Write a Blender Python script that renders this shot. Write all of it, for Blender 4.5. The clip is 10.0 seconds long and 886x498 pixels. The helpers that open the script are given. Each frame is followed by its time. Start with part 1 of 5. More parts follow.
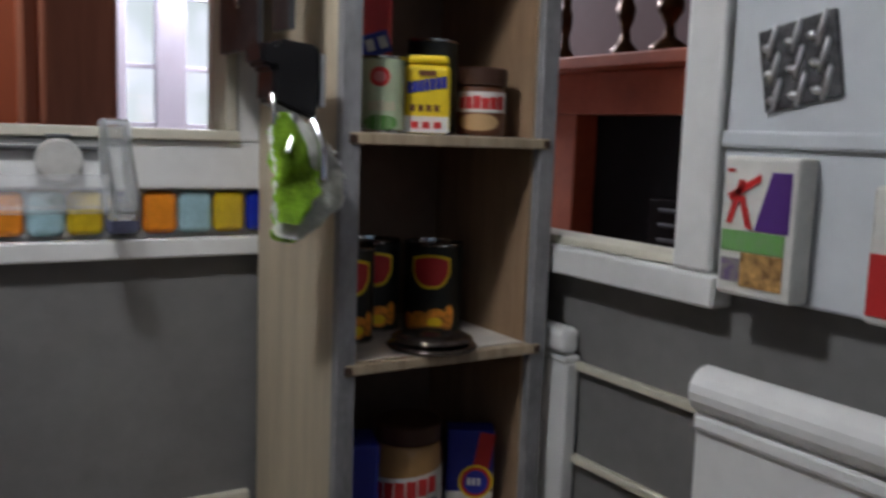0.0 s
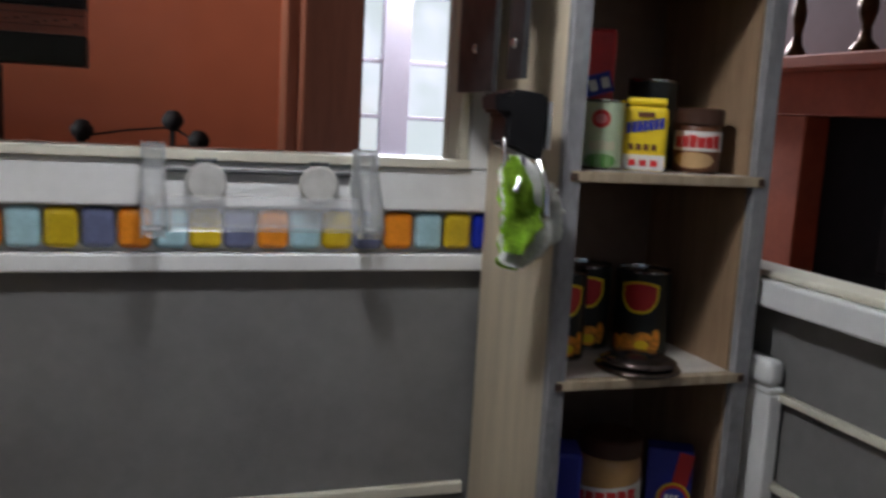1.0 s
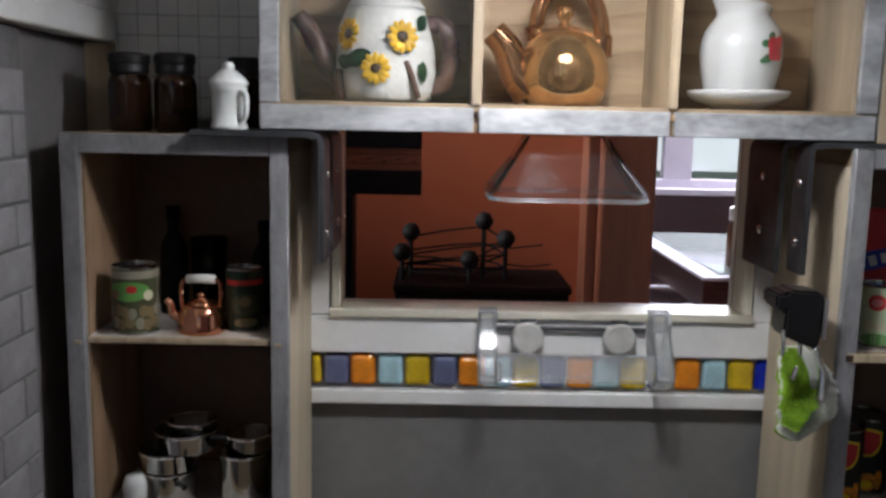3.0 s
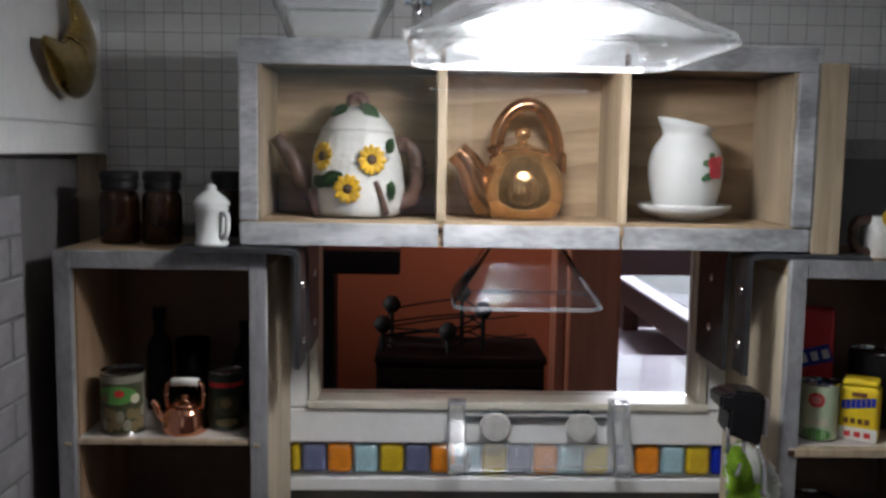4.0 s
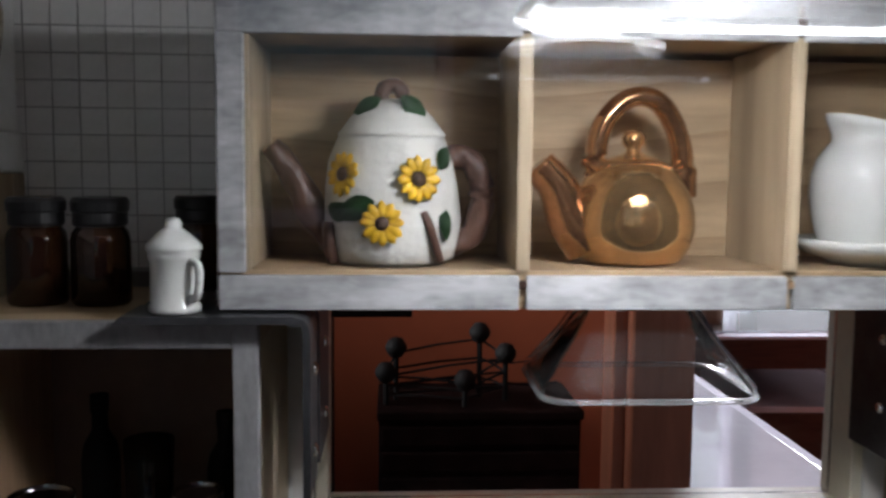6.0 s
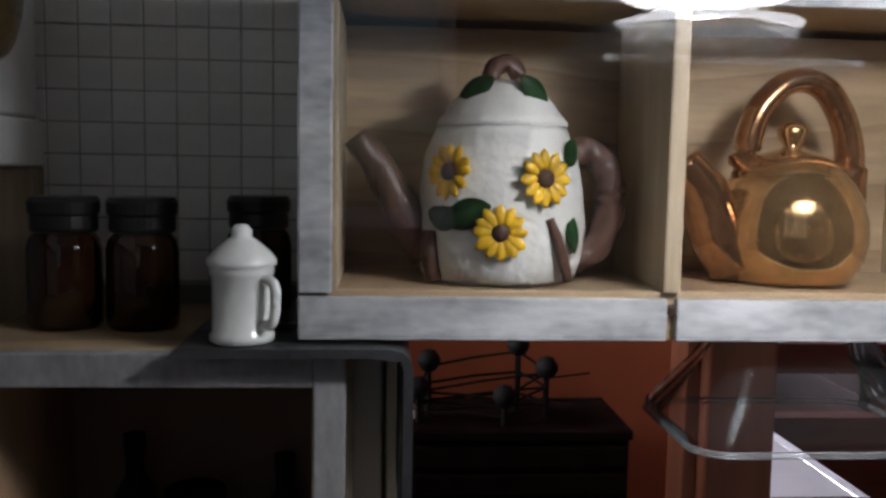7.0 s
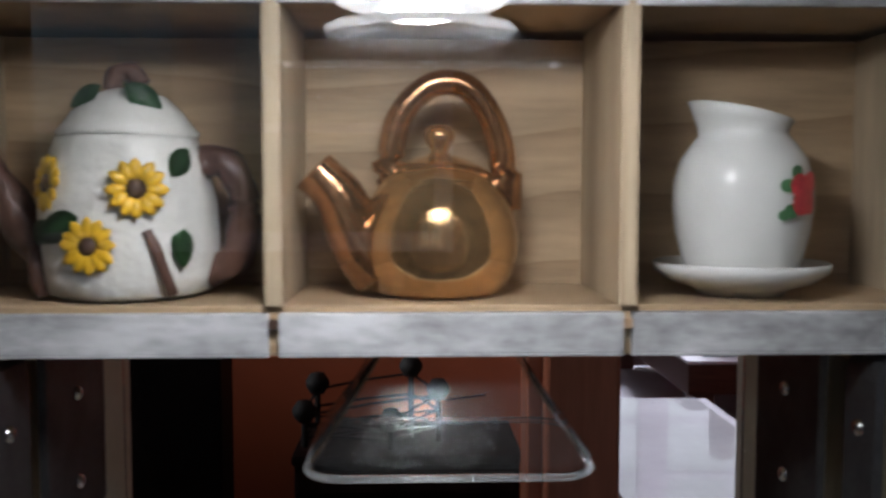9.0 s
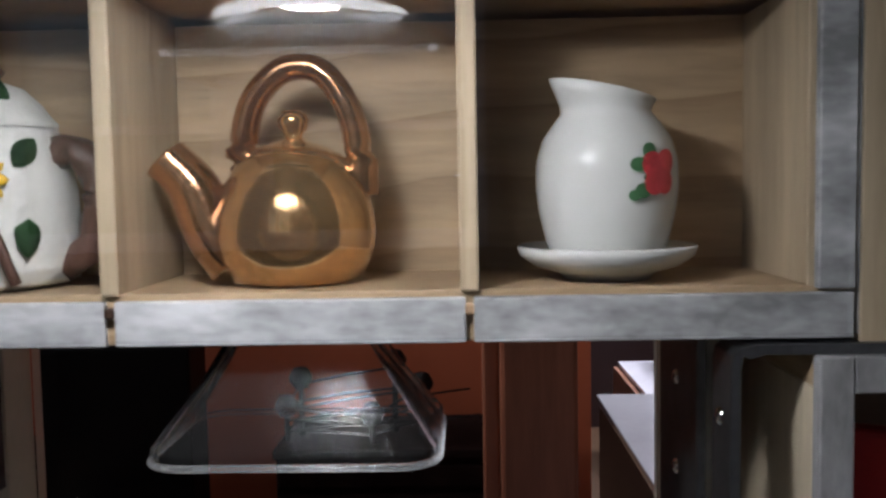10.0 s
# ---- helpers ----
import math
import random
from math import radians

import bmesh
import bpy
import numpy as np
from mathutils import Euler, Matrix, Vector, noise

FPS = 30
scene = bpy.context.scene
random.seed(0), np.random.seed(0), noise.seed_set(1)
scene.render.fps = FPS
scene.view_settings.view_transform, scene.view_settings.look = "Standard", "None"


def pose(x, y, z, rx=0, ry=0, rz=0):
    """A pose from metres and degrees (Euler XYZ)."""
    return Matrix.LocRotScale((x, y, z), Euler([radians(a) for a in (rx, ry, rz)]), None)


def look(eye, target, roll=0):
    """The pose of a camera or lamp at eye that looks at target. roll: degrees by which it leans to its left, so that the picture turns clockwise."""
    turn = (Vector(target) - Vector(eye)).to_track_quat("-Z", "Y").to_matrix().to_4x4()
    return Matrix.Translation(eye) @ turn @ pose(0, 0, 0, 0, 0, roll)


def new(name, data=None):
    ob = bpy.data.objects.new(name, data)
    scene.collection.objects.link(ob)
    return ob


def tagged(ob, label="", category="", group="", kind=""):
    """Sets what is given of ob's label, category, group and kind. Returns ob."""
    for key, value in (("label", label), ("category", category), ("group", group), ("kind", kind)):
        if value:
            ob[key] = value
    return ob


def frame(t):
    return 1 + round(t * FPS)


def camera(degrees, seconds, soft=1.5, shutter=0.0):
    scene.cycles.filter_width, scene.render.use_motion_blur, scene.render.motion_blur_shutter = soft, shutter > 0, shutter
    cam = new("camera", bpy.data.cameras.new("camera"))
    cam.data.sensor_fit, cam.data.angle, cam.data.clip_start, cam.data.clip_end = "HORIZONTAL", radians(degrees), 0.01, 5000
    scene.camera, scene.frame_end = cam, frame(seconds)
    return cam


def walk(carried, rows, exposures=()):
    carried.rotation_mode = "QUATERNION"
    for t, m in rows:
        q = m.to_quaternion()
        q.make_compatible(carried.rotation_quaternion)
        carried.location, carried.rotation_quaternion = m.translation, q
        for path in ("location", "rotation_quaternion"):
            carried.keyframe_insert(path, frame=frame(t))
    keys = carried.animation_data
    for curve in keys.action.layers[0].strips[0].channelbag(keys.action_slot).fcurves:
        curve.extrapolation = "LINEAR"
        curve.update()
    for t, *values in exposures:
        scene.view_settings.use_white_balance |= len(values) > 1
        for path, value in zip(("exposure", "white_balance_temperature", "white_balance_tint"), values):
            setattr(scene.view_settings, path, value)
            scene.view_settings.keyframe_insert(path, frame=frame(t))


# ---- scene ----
cam = camera(53.0, 10.0, soft=2.75, shutter=0.5)
PATH = [
    (0, (-0.0016, -0.0060, 0.2002), (1.0607, 1.6694, -0.0536), 2.06),
    (0.5, (-0.0052, -0.0144, 0.2080), (0.8400, 1.7783, -0.0594), 2.97),
    (1, (-0.0149, -0.0259, 0.2140), (0.6274, 1.8453, -0.0793), 3.13),
    (1.5, (-0.0224, -0.0398, 0.2267), (0.4490, 1.8836, -0.0536), 2.54),
    (2, (-0.0189, -0.0585, 0.2309), (0.1559, 1.9195, -0.0077), 2.22),
    (2.2, (-0.0241, -0.0561, 0.2514), (0.0636, 1.9143, -0.0805), 2.66),
    (3.3, (-0.0352, -0.0859, 0.2831), (-0.0158, 1.8957, 0.0137), 1.20),
    (3.5, (-0.0314, -0.0900, 0.2907), (-0.0250, 1.8948, 0.0451), 1.42),
    (4, (-0.0273, -0.0962, 0.3049), (0.0199, 1.8918, 0.0913), 0.90),
    (4.5, (-0.0328, -0.0857, 0.3053), (0.0080, 1.9072, 0.1412), -0.35),
    (5, (-0.0382, -0.0508, 0.3110), (0.0162, 1.9437, 0.1738), -0.27),
    (5.2, (-0.0376, -0.0381, 0.3100), (0.0269, 1.9558, 0.1677), -0.31),
    (6.5, (-0.0671, 0.0395, 0.3046), (0.0683, 2.0246, 0.1022), 1.06),
    (7, (-0.0764, 0.0542, 0.3045), (0.0627, 2.0405, 0.1165), 1.06),
    (7.5, (-0.0743, 0.0539, 0.3065), (0.0011, 2.0422, 0.1036), 0.91),
    (8, (-0.0578, 0.0541, 0.3023), (0.0560, 2.0446, 0.1444), 1.14),
    (8.5, (-0.0250, 0.0583, 0.3032), (0.0651, 2.0507, 0.1540), 0.25),
    (9, (0.0047, 0.0583, 0.3023), (0.0701, 2.0527, 0.1671), 0.02),
    (9.5, (0.0291, 0.0597, 0.3017), (0.0283, 2.0542, 0.1528), -0.84),
    (10, (0.0433, 0.0618, 0.2996), (-0.0062, 2.0562, 0.1580), -1.01),
]
walk(cam, [(t, look(eye, target, roll)) for t, eye, target, roll in PATH],
     exposures=((0, 0.10), (2.0, 0.18), (3.6, 0.08), (4.0, -0.04), (4.5, -0.14), (5.2, -0.22), (6.5, -0.28), (7.0, -0.46), (7.5, -0.56), (8.5, -0.56), (9.0, -0.56), (9.5, -0.54), (10, -0.42)))

# ---------- world, sun, large lights ----------
world = bpy.data.worlds.new("world")
scene.world = world
world.use_nodes = True
wn = world.node_tree
sky = wn.nodes.new("ShaderNodeTexSky")
sky.sky_type = "NISHITA"
sky.sun_disc = False
sky.sun_elevation = radians(38)
sky.sun_rotation = radians(20)
wn.nodes["Background"].inputs[1].default_value = 0.05
wn.links.new(sky.outputs[0], wn.nodes["Background"].inputs[0])
sun_data = bpy.data.lights.new("sun", "SUN")
sun_data.energy, sun_data.angle, sun_data.color = 1.0, radians(12), (1.0, 0.96, 0.9)
sun = new("sun", sun_data)
sun.matrix_world = look((0.5, 8, 6), (1.0, 3.0, 0.3))
win_data = bpy.data.lights.new("window_daylight", "AREA")
win_data.shape, win_data.size, win_data.size_y = "RECTANGLE", 0.7, 0.36
win_data.energy, win_data.color = 122.0, (0.88, 0.90, 1.0)
win_lamp = new("window_daylight", win_data)
win_lamp.matrix_world = look((1.29, 4.2, 1.27), (0.9, 2.2, -0.3))
# Added narrow fill for the terracotta partition; no window is known on this side.
west_data = bpy.data.lights.new("west_fill", "AREA")
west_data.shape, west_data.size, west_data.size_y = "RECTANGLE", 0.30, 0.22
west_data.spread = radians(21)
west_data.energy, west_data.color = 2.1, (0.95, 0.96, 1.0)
west_lamp = new("west_fill", west_data)
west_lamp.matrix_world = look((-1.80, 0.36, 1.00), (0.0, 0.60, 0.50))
# Weak added fill from behind the viewer; its window is made up too.
back_data = bpy.data.lights.new("south_fill", "AREA")
back_data.shape, back_data.size, back_data.size_y = "RECTANGLE", 1.2, 1.2
back_data.energy, back_data.color = 0.08, (0.92, 0.95, 1.0)
back_lamp = new("south_fill", back_data)
back_lamp.matrix_world = look((-0.5, -1.72, 0.75), (0, 0.2, 0.2))

# ---------- materials ----------
def mat(name, color, rough=0.5, metal=0.0, var=0.15, scale=40.0, bump=0.0, bscale=None, trans=0.0, ior=1.45,
        emit=0.0, coat=0.0, stretch=(1, 1, 1), second=None, island=0.0, alpha=1.0):
    m = bpy.data.materials.new(name)
    m.use_nodes = True
    nt = m.node_tree
    b = nt.nodes["Principled BSDF"]
    b.inputs["Roughness"].default_value = rough
    b.inputs["Metallic"].default_value = metal
    b.inputs["IOR"].default_value = ior
    b.inputs["Transmission Weight"].default_value = trans
    b.inputs["Coat Weight"].default_value = coat
    c = tuple(color) + (1,)
    if emit:
        b.inputs["Emission Color"].default_value = c
        b.inputs["Emission Strength"].default_value = emit
    b.inputs["Base Color"].default_value = c
    if var or bump:
        tc = nt.nodes.new("ShaderNodeTexCoord")
        mp = nt.nodes.new("ShaderNodeMapping")
        mp.inputs["Scale"].default_value = stretch
        nt.links.new(tc.outputs["Object"], mp.inputs[0])
        n1 = nt.nodes.new("ShaderNodeTexNoise")
        n1.inputs["Scale"].default_value = scale
        n1.inputs["Detail"].default_value = 5
        n2 = nt.nodes.new("ShaderNodeTexNoise")
        n2.inputs["Scale"].default_value = scale * 7
        n2.inputs["Detail"].default_value = 3
        for n in (n1, n2):
            nt.links.new(mp.outputs[0], n.inputs["Vector"])
        mix = nt.nodes.new("ShaderNodeMath")
        mix.operation = "MULTIPLY_ADD"
        mix.inputs[1].default_value = 0.4
        nt.links.new(n2.outputs[0], mix.inputs[0])
        nt.links.new(n1.outputs[0], mix.inputs[2])
        ramp = nt.nodes.new("ShaderNodeValToRGB")
        lo = second if second else tuple(v * (1 - var) for v in color)
        hi = tuple(min(1, v * (1 + var)) for v in color)
        ramp.color_ramp.elements[0].position, ramp.color_ramp.elements[1].position = 0.5, 0.9
        ramp.color_ramp.elements[0].color, ramp.color_ramp.elements[1].color = (*lo, 1), (*hi, 1)
        nt.links.new(mix.outputs[0], ramp.inputs[0])
        last = ramp.outputs[0]
        if island:
            info = nt.nodes.new("ShaderNodeObjectInfo")
            hs = nt.nodes.new("ShaderNodeHueSaturation")
            ma = nt.nodes.new("ShaderNodeMapRange")
            ma.inputs["To Min"].default_value, ma.inputs["To Max"].default_value = 1 - island, 1 + island
            nt.links.new(info.outputs["Random"], ma.inputs[0])
            nt.links.new(ma.outputs[0], hs.inputs["Value"])
            nt.links.new(last, hs.inputs["Color"])
            last = hs.outputs[0]
        nt.links.new(last, b.inputs["Base Color"])
        if bump:
            bp = nt.nodes.new("ShaderNodeBump")
            bp.inputs["Strength"].default_value = bump
            bp.inputs["Distance"].default_value = 0.0006
            n3 = n2
            if bscale:
                n3 = nt.nodes.new("ShaderNodeTexNoise")
                n3.inputs["Scale"].default_value = bscale
                nt.links.new(mp.outputs[0], n3.inputs["Vector"])
            nt.links.new(n3.outputs[0], bp.inputs["Height"])
            nt.links.new(bp.outputs[0], b.inputs["Normal"])
    return m


WOOD = mat("natural_pine", (0.42, 0.335, 0.228), 0.6, var=0.22, scale=18, stretch=(5, 5, 0.5), bump=0.15)
WOOD_H = mat("natural_ply", (0.405, 0.292, 0.178), 0.6, var=0.2, scale=20, stretch=(1, 1, 8), bump=0.12)


def grained(m, axis, scale, depth):
    """Adds wavy darker growth lines to a wood material."""
    nt = m.node_tree
    b = nt.nodes["Principled BSDF"]
    old = b.inputs["Base Color"].links[0].from_socket
    tc = nt.nodes.new("ShaderNodeTexCoord")
    mp = nt.nodes.new("ShaderNodeMapping")
    mp.inputs["Scale"].default_value = (0.35, 1, 1) if axis == "Z" else (1, 1, 0.35)
    wave = nt.nodes.new("ShaderNodeTexWave")
    wave.bands_direction = axis
    wave.wave_profile = "SAW"
    wave.inputs["Scale"].default_value = scale
    wave.inputs["Distortion"].default_value = 7.0
    wave.inputs["Detail"].default_value = 3.0
    wave.inputs["Detail Scale"].default_value = 0.7
    ramp = nt.nodes.new("ShaderNodeValToRGB")
    ramp.color_ramp.elements[0].position, ramp.color_ramp.elements[1].position = 0.55, 1.0
    ramp.color_ramp.elements[0].color, ramp.color_ramp.elements[1].color = (1, 1, 1, 1), (1 - depth, 1 - depth * 1.15, 1 - depth * 1.3, 1)
    mul = nt.nodes.new("ShaderNodeMix")
    mul.data_type, mul.blend_type = "RGBA", "MULTIPLY"
    mul.inputs[0].default_value = 1.0
    nt.links.new(tc.outputs["Object"], mp.inputs[0])
    nt.links.new(mp.outputs[0], wave.inputs["Vector"])
    nt.links.new(wave.outputs[0], ramp.inputs[0])
    nt.links.new(old, mul.inputs[6])
    nt.links.new(ramp.outputs[0], mul.inputs[7])
    nt.links.new(mul.outputs[2], b.inputs["Base Color"])


grained(WOOD_H, "Z", 22.0, 0.26)
grained(WOOD, "X", 30.0, 0.16)
PALEPLY = mat("pale_shelf_board", (0.58, 0.54, 0.49), 0.55, var=0.12, scale=25, stretch=(1, 6, 1), bump=0.1)
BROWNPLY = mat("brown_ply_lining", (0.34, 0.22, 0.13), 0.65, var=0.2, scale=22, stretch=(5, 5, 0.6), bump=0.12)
# Dark brown that carries the shade at the back of the open cabinets.
BACKSHADE = mat("brown_back_shade", (0.17, 0.105, 0.07), 0.6, var=0.15, scale=30, bump=0.1)
GREYWOOD = mat("grey_washed_wood", (0.39, 0.397, 0.405), 0.65, var=0.45, scale=110, stretch=(0.35, 1, 0.8), bump=0.35)
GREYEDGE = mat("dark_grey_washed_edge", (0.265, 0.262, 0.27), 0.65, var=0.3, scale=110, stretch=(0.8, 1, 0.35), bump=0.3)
OLIVEGOLD = mat("olive_gold_lustre", (0.36, 0.24, 0.06), 0.12, 0.9, var=0.35, scale=60, coat=0.6)
WHITE = mat("white_paint", (0.78, 0.78, 0.765), 0.45, var=0.06, scale=30, bump=0.06)
CREAM = mat("cream_paint", (0.67, 0.635, 0.52), 0.5, var=0.08, scale=40, bump=0.06)
GREYWALL = mat("grey_wallpaper", (0.20, 0.195, 0.19), 0.75, var=0.12, scale=25, bump=0.12, bscale=900)
DARKGREY = mat("dark_grey_board", (0.185, 0.176, 0.174), 0.7, var=0.12, scale=25, bump=0.1)
LIGHTPANEL = mat("pale_plastic_panel", (0.62, 0.65, 0.68), 0.4, var=0.08, scale=20, bump=0.04)
MOSAICGROUT = mat("pale_mosaic_grout", (0.46, 0.45, 0.42), 0.8, var=0.2, scale=90)
GROUT = mat("grey_grout", (0.36, 0.36, 0.36), 0.85, var=0.2, scale=90)
WTILE = mat("white_wall_tile", (0.70, 0.70, 0.69), 0.45, var=0.07, scale=60, island=0.06)
BRICK = mat("pale_grey_brick", (0.255, 0.243, 0.252), 0.8, var=0.18, scale=60, bump=0.3, island=0.1)
MORTAR = mat("dark_mortar", (0.16, 0.155, 0.155), 0.9, var=0.2, scale=80)


def thin_plastic(name, haze, rough, tint=(1, 1, 1), ior=1.46, milky=False):
    """Thin clear sheet: mostly see-through, with a Fresnel gloss and a little surface haze."""
    m = bpy.data.materials.new(name)
    m.use_nodes = True
    nt = m.node_tree
    nt.nodes.remove(nt.nodes["Principled BSDF"])
    out = nt.nodes["Material Output"]
    clear = nt.nodes.new("ShaderNodeBsdfTransparent")
    clear.inputs[0].default_value = (*tint, 1)
    gloss = nt.nodes.new("ShaderNodeBsdfGlossy")
    gloss.inputs["Roughness"].default_value = rough
    fres = nt.nodes.new("ShaderNodeFresnel")
    fres.inputs["IOR"].default_value = ior
    mix = nt.nodes.new("ShaderNodeMixShader")
    nt.links.new(fres.outputs[0], mix.inputs[0])
    nt.links.new(clear.outputs[0], mix.inputs[1])
    nt.links.new(gloss.outputs[0], mix.inputs[2])
    last = mix
    if haze:
        body = nt.nodes.new("ShaderNodeBsdfDiffuse")
        body.inputs[0].default_value = (0.85, 0.87, 0.88, 1)
        if milky:
            glow = nt.nodes.new("ShaderNodeBsdfTranslucent")
            glow.inputs[0].default_value = (0.85, 0.87, 0.88, 1)
            both = nt.nodes.new("ShaderNodeMixShader")
            both.inputs[0].default_value = 0.85
            nt.links.new(body.outputs[0], both.inputs[1])
            nt.links.new(glow.outputs[0], both.inputs[2])
            body = both
        noise = nt.nodes.new("ShaderNodeTexNoise")
        noise.inputs["Scale"].default_value = 160
        rng = nt.nodes.new("ShaderNodeMapRange")
        rng.inputs["From Min"].default_value, rng.inputs["From Max"].default_value = 0.3, 0.7
        rng.inputs["To Min"].default_value, rng.inputs["To Max"].default_value = haze * 0.6, haze * 1.4
        nt.links.new(noise.outputs[0], rng.inputs[0])
        last = nt.nodes.new("ShaderNodeMixShader")
        nt.links.new(rng.outputs[0], last.inputs[0])
        nt.links.new(mix.outputs[0], last.inputs[1])
        nt.links.new(body.outputs[0], last.inputs[2])
    nt.links.new(last.outputs[0], out.inputs[0])
    return m


ACRYL = thin_plastic("clear_acrylic", 0.006, 0.05, ior=1.09)
ACRYL_H = thin_plastic("hazy_acrylic", 0.10, 0.14, ior=1.14, milky=True)
ACRYL_E = thin_plastic("bright_acrylic_edge", 0.07, 0.12)
ACRYL_S = thin_plastic("clear_acrylic_side", 0.42, 0.10, ior=1.4, milky=True)
ACRYL_M = thin_plastic("milky_acrylic_bar", 0.20, 0.10, ior=1.4)
PAD = mat("grey_adhesive_pad", (0.52, 0.51, 0.48), 0.35, var=0.12, scale=200, bump=0.1)
PANE = thin_plastic("clear_pane", 0.0, 0.012, ior=1.52)
FILM = thin_plastic("clear_film", 0.0, 0.02, ior=1.16)
STEEL = mat("dull_steel", (0.135, 0.138, 0.145), 0.5, 1.0, var=0.2, scale=120, bump=0.1)
CHROME = mat("chrome", (0.8, 0.8, 0.8), 0.08, 1.0, var=0)
# Pale steel that holds the highlights of the tread plate and the clip.
STUD = mat("highlight_steel", (0.85, 0.85, 0.86), 0.34, 1.0, var=0.1, scale=300)
DOWEL = mat("dark_dowel", (0.05, 0.024, 0.014), 0.6, var=0.2, scale=300)
# Dark mottled brown metal for the candlesticks.
DARKBRASS = mat("dark_brass", (0.075, 0.036, 0.016), 0.3, 0.85, var=0.4, scale=30)
ALU = mat("brushed_aluminium", (0.40, 0.395, 0.385), 0.10, 1.0, var=0.1, scale=90)
COPPER = mat("polished_copper", (0.80, 0.36, 0.22), 0.14, 1.0, var=0.08, scale=90)
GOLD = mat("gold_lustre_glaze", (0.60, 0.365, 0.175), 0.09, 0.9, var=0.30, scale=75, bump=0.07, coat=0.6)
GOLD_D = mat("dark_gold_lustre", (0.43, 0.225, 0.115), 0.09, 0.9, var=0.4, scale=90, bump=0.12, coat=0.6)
CERAMIC = mat("white_glazed_ceramic", (0.66, 0.67, 0.645), 0.2, var=0.05, scale=70, bump=0.1, coat=0.4)
CERAMIC_R = mat("rough_white_ceramic", (0.60, 0.60, 0.565), 0.35, var=0.10, scale=90, bump=0.9, bscale=420, coat=0.3)
BARK = mat("brown_bark_glaze", (0.090, 0.047, 0.034), 0.35, var=0.5, scale=130, bump=0.7, stretch=(1, 1, 0.4))
PETAL = mat("yellow_petal_glaze", (0.62, 0.37, 0.02), 0.35, var=0.25, scale=180, bump=0.2)
SEED = mat("dark_brown_seed_glaze", (0.06, 0.03, 0.015), 0.5, var=0.3, scale=300, bump=0.5)
LEAF = mat("green_leaf_glaze", (0.03, 0.085, 0.03), 0.35, var=0.4, scale=150, bump=0.3)
ROSE = mat("red_rose_decal", (0.62, 0.06, 0.07), 0.3, var=0.35, scale=220)
ROSELEAF = mat("green_decal", (0.06, 0.16, 0.07), 0.3, var=0.3, scale=200)
AMBER = mat("amber_glass", (0.026, 0.010, 0.004), 0.06, var=0, trans=0.22, ior=1.5)
BLACK = mat("black_plastic", (0.012, 0.012, 0.013), 0.35, var=0.2, scale=90)
CLIPBLACK = mat("black_enamel", (0.01, 0.01, 0.011), 0.3, var=0.2, scale=90)
LIME = mat("lime_green_cloth", (0.27, 0.48, 0.03), 0.9, var=0.4, scale=160, bump=1.0, bscale=800)
FLEECE = mat("white_fleece", (0.75, 0.76, 0.70), 0.95, var=0.12, scale=180, bump=1.0, bscale=700)
TERRA = mat("terracotta_wall_paint", (0.58, 0.145, 0.064), 0.6, var=0.1, scale=6, bump=0.03)
MAHOG = mat("reddish_wood", (0.30, 0.10, 0.055), 0.4, var=0.22, scale=14, stretch=(6, 6, 0.6), bump=0.05)
DARKBOX = mat("black_lacquer", (0.011, 0.008, 0.008), 0.5, ior=1.2, var=0.3, scale=30)
IRON = mat("black_iron", (0.008, 0.007, 0.007), 0.75, var=0.2, scale=60)
ROOMWALL = mat("dusky_pink_wall", (0.105, 0.068, 0.073), 0.8, var=0.08, scale=4)
ROOMCEIL = mat("ceiling_white", (0.7, 0.7, 0.68), 0.9, var=0.05, scale=4)
ROOMFLOOR = mat("dark_wood_floor", (0.11, 0.06, 0.035), 0.45, var=0.3, scale=5, stretch=(8, 1, 1))
# Base colour whitened to hold the window's bright reflection.
MIRRORTOP = mat("reflected_window_white", (0.62, 0.62, 0.67), 0.08, var=0.06, scale=5, coat=1.0)
GLASSTOP = mat("thick_glass_top", (0.62, 0.68, 0.68), 0.06, 0.6, var=0.12, scale=7)
SATINW = mat("pale_gloss_top", (0.74, 0.72, 0.80), 0.14, var=0.05, scale=6)
DESKW = mat("walnut_desk", (0.09, 0.036, 0.026), 0.55, var=0.25, scale=10, stretch=(1, 8, 8))
DESKF = mat("reddish_drawer_front", (0.36, 0.17, 0.12), 0.4, var=0.15, scale=12)
TREES = mat("garden_green", (0.10, 0.15, 0.09), 0.9, var=0.5, scale=2.2)


def flat(name, c, rough=0.45, var=0.08, metal=0.0):
    return mat(name, c, rough, metal, var=var, scale=150)


L_RED = flat("label_red", (0.55, 0.03, 0.03))
L_YEL = flat("label_yellow", (0.80, 0.58, 0.02))
L_BLUE = flat("label_blue", (0.02, 0.03, 0.28))
L_GRN = flat("label_green", (0.10, 0.28, 0.06))
L_LGRN = flat("label_pale_green", (0.50, 0.60, 0.40))
L_WHT = flat("label_white", (0.72, 0.71, 0.66))
L_CRM = flat("label_cream", (0.62, 0.58, 0.42))
L_BRN = flat("label_brown", (0.16, 0.06, 0.025))
L_TAN = flat("label_tan", (0.50, 0.32, 0.15))
L_ORG = mat("label_orange", (0.66, 0.25, 0.03), 0.45, var=0.5, scale=260, second=(0.22, 0.07, 0.012))
L_BLK = flat("label_black", (0.012, 0.014, 0.012))
L_DGRN = flat("label_dark_green", (0.012, 0.03, 0.015))
L_PUR = flat("label_purple", (0.09, 0.03, 0.20))
L_PNK = flat("label_pink", (0.6, 0.2, 0.2))
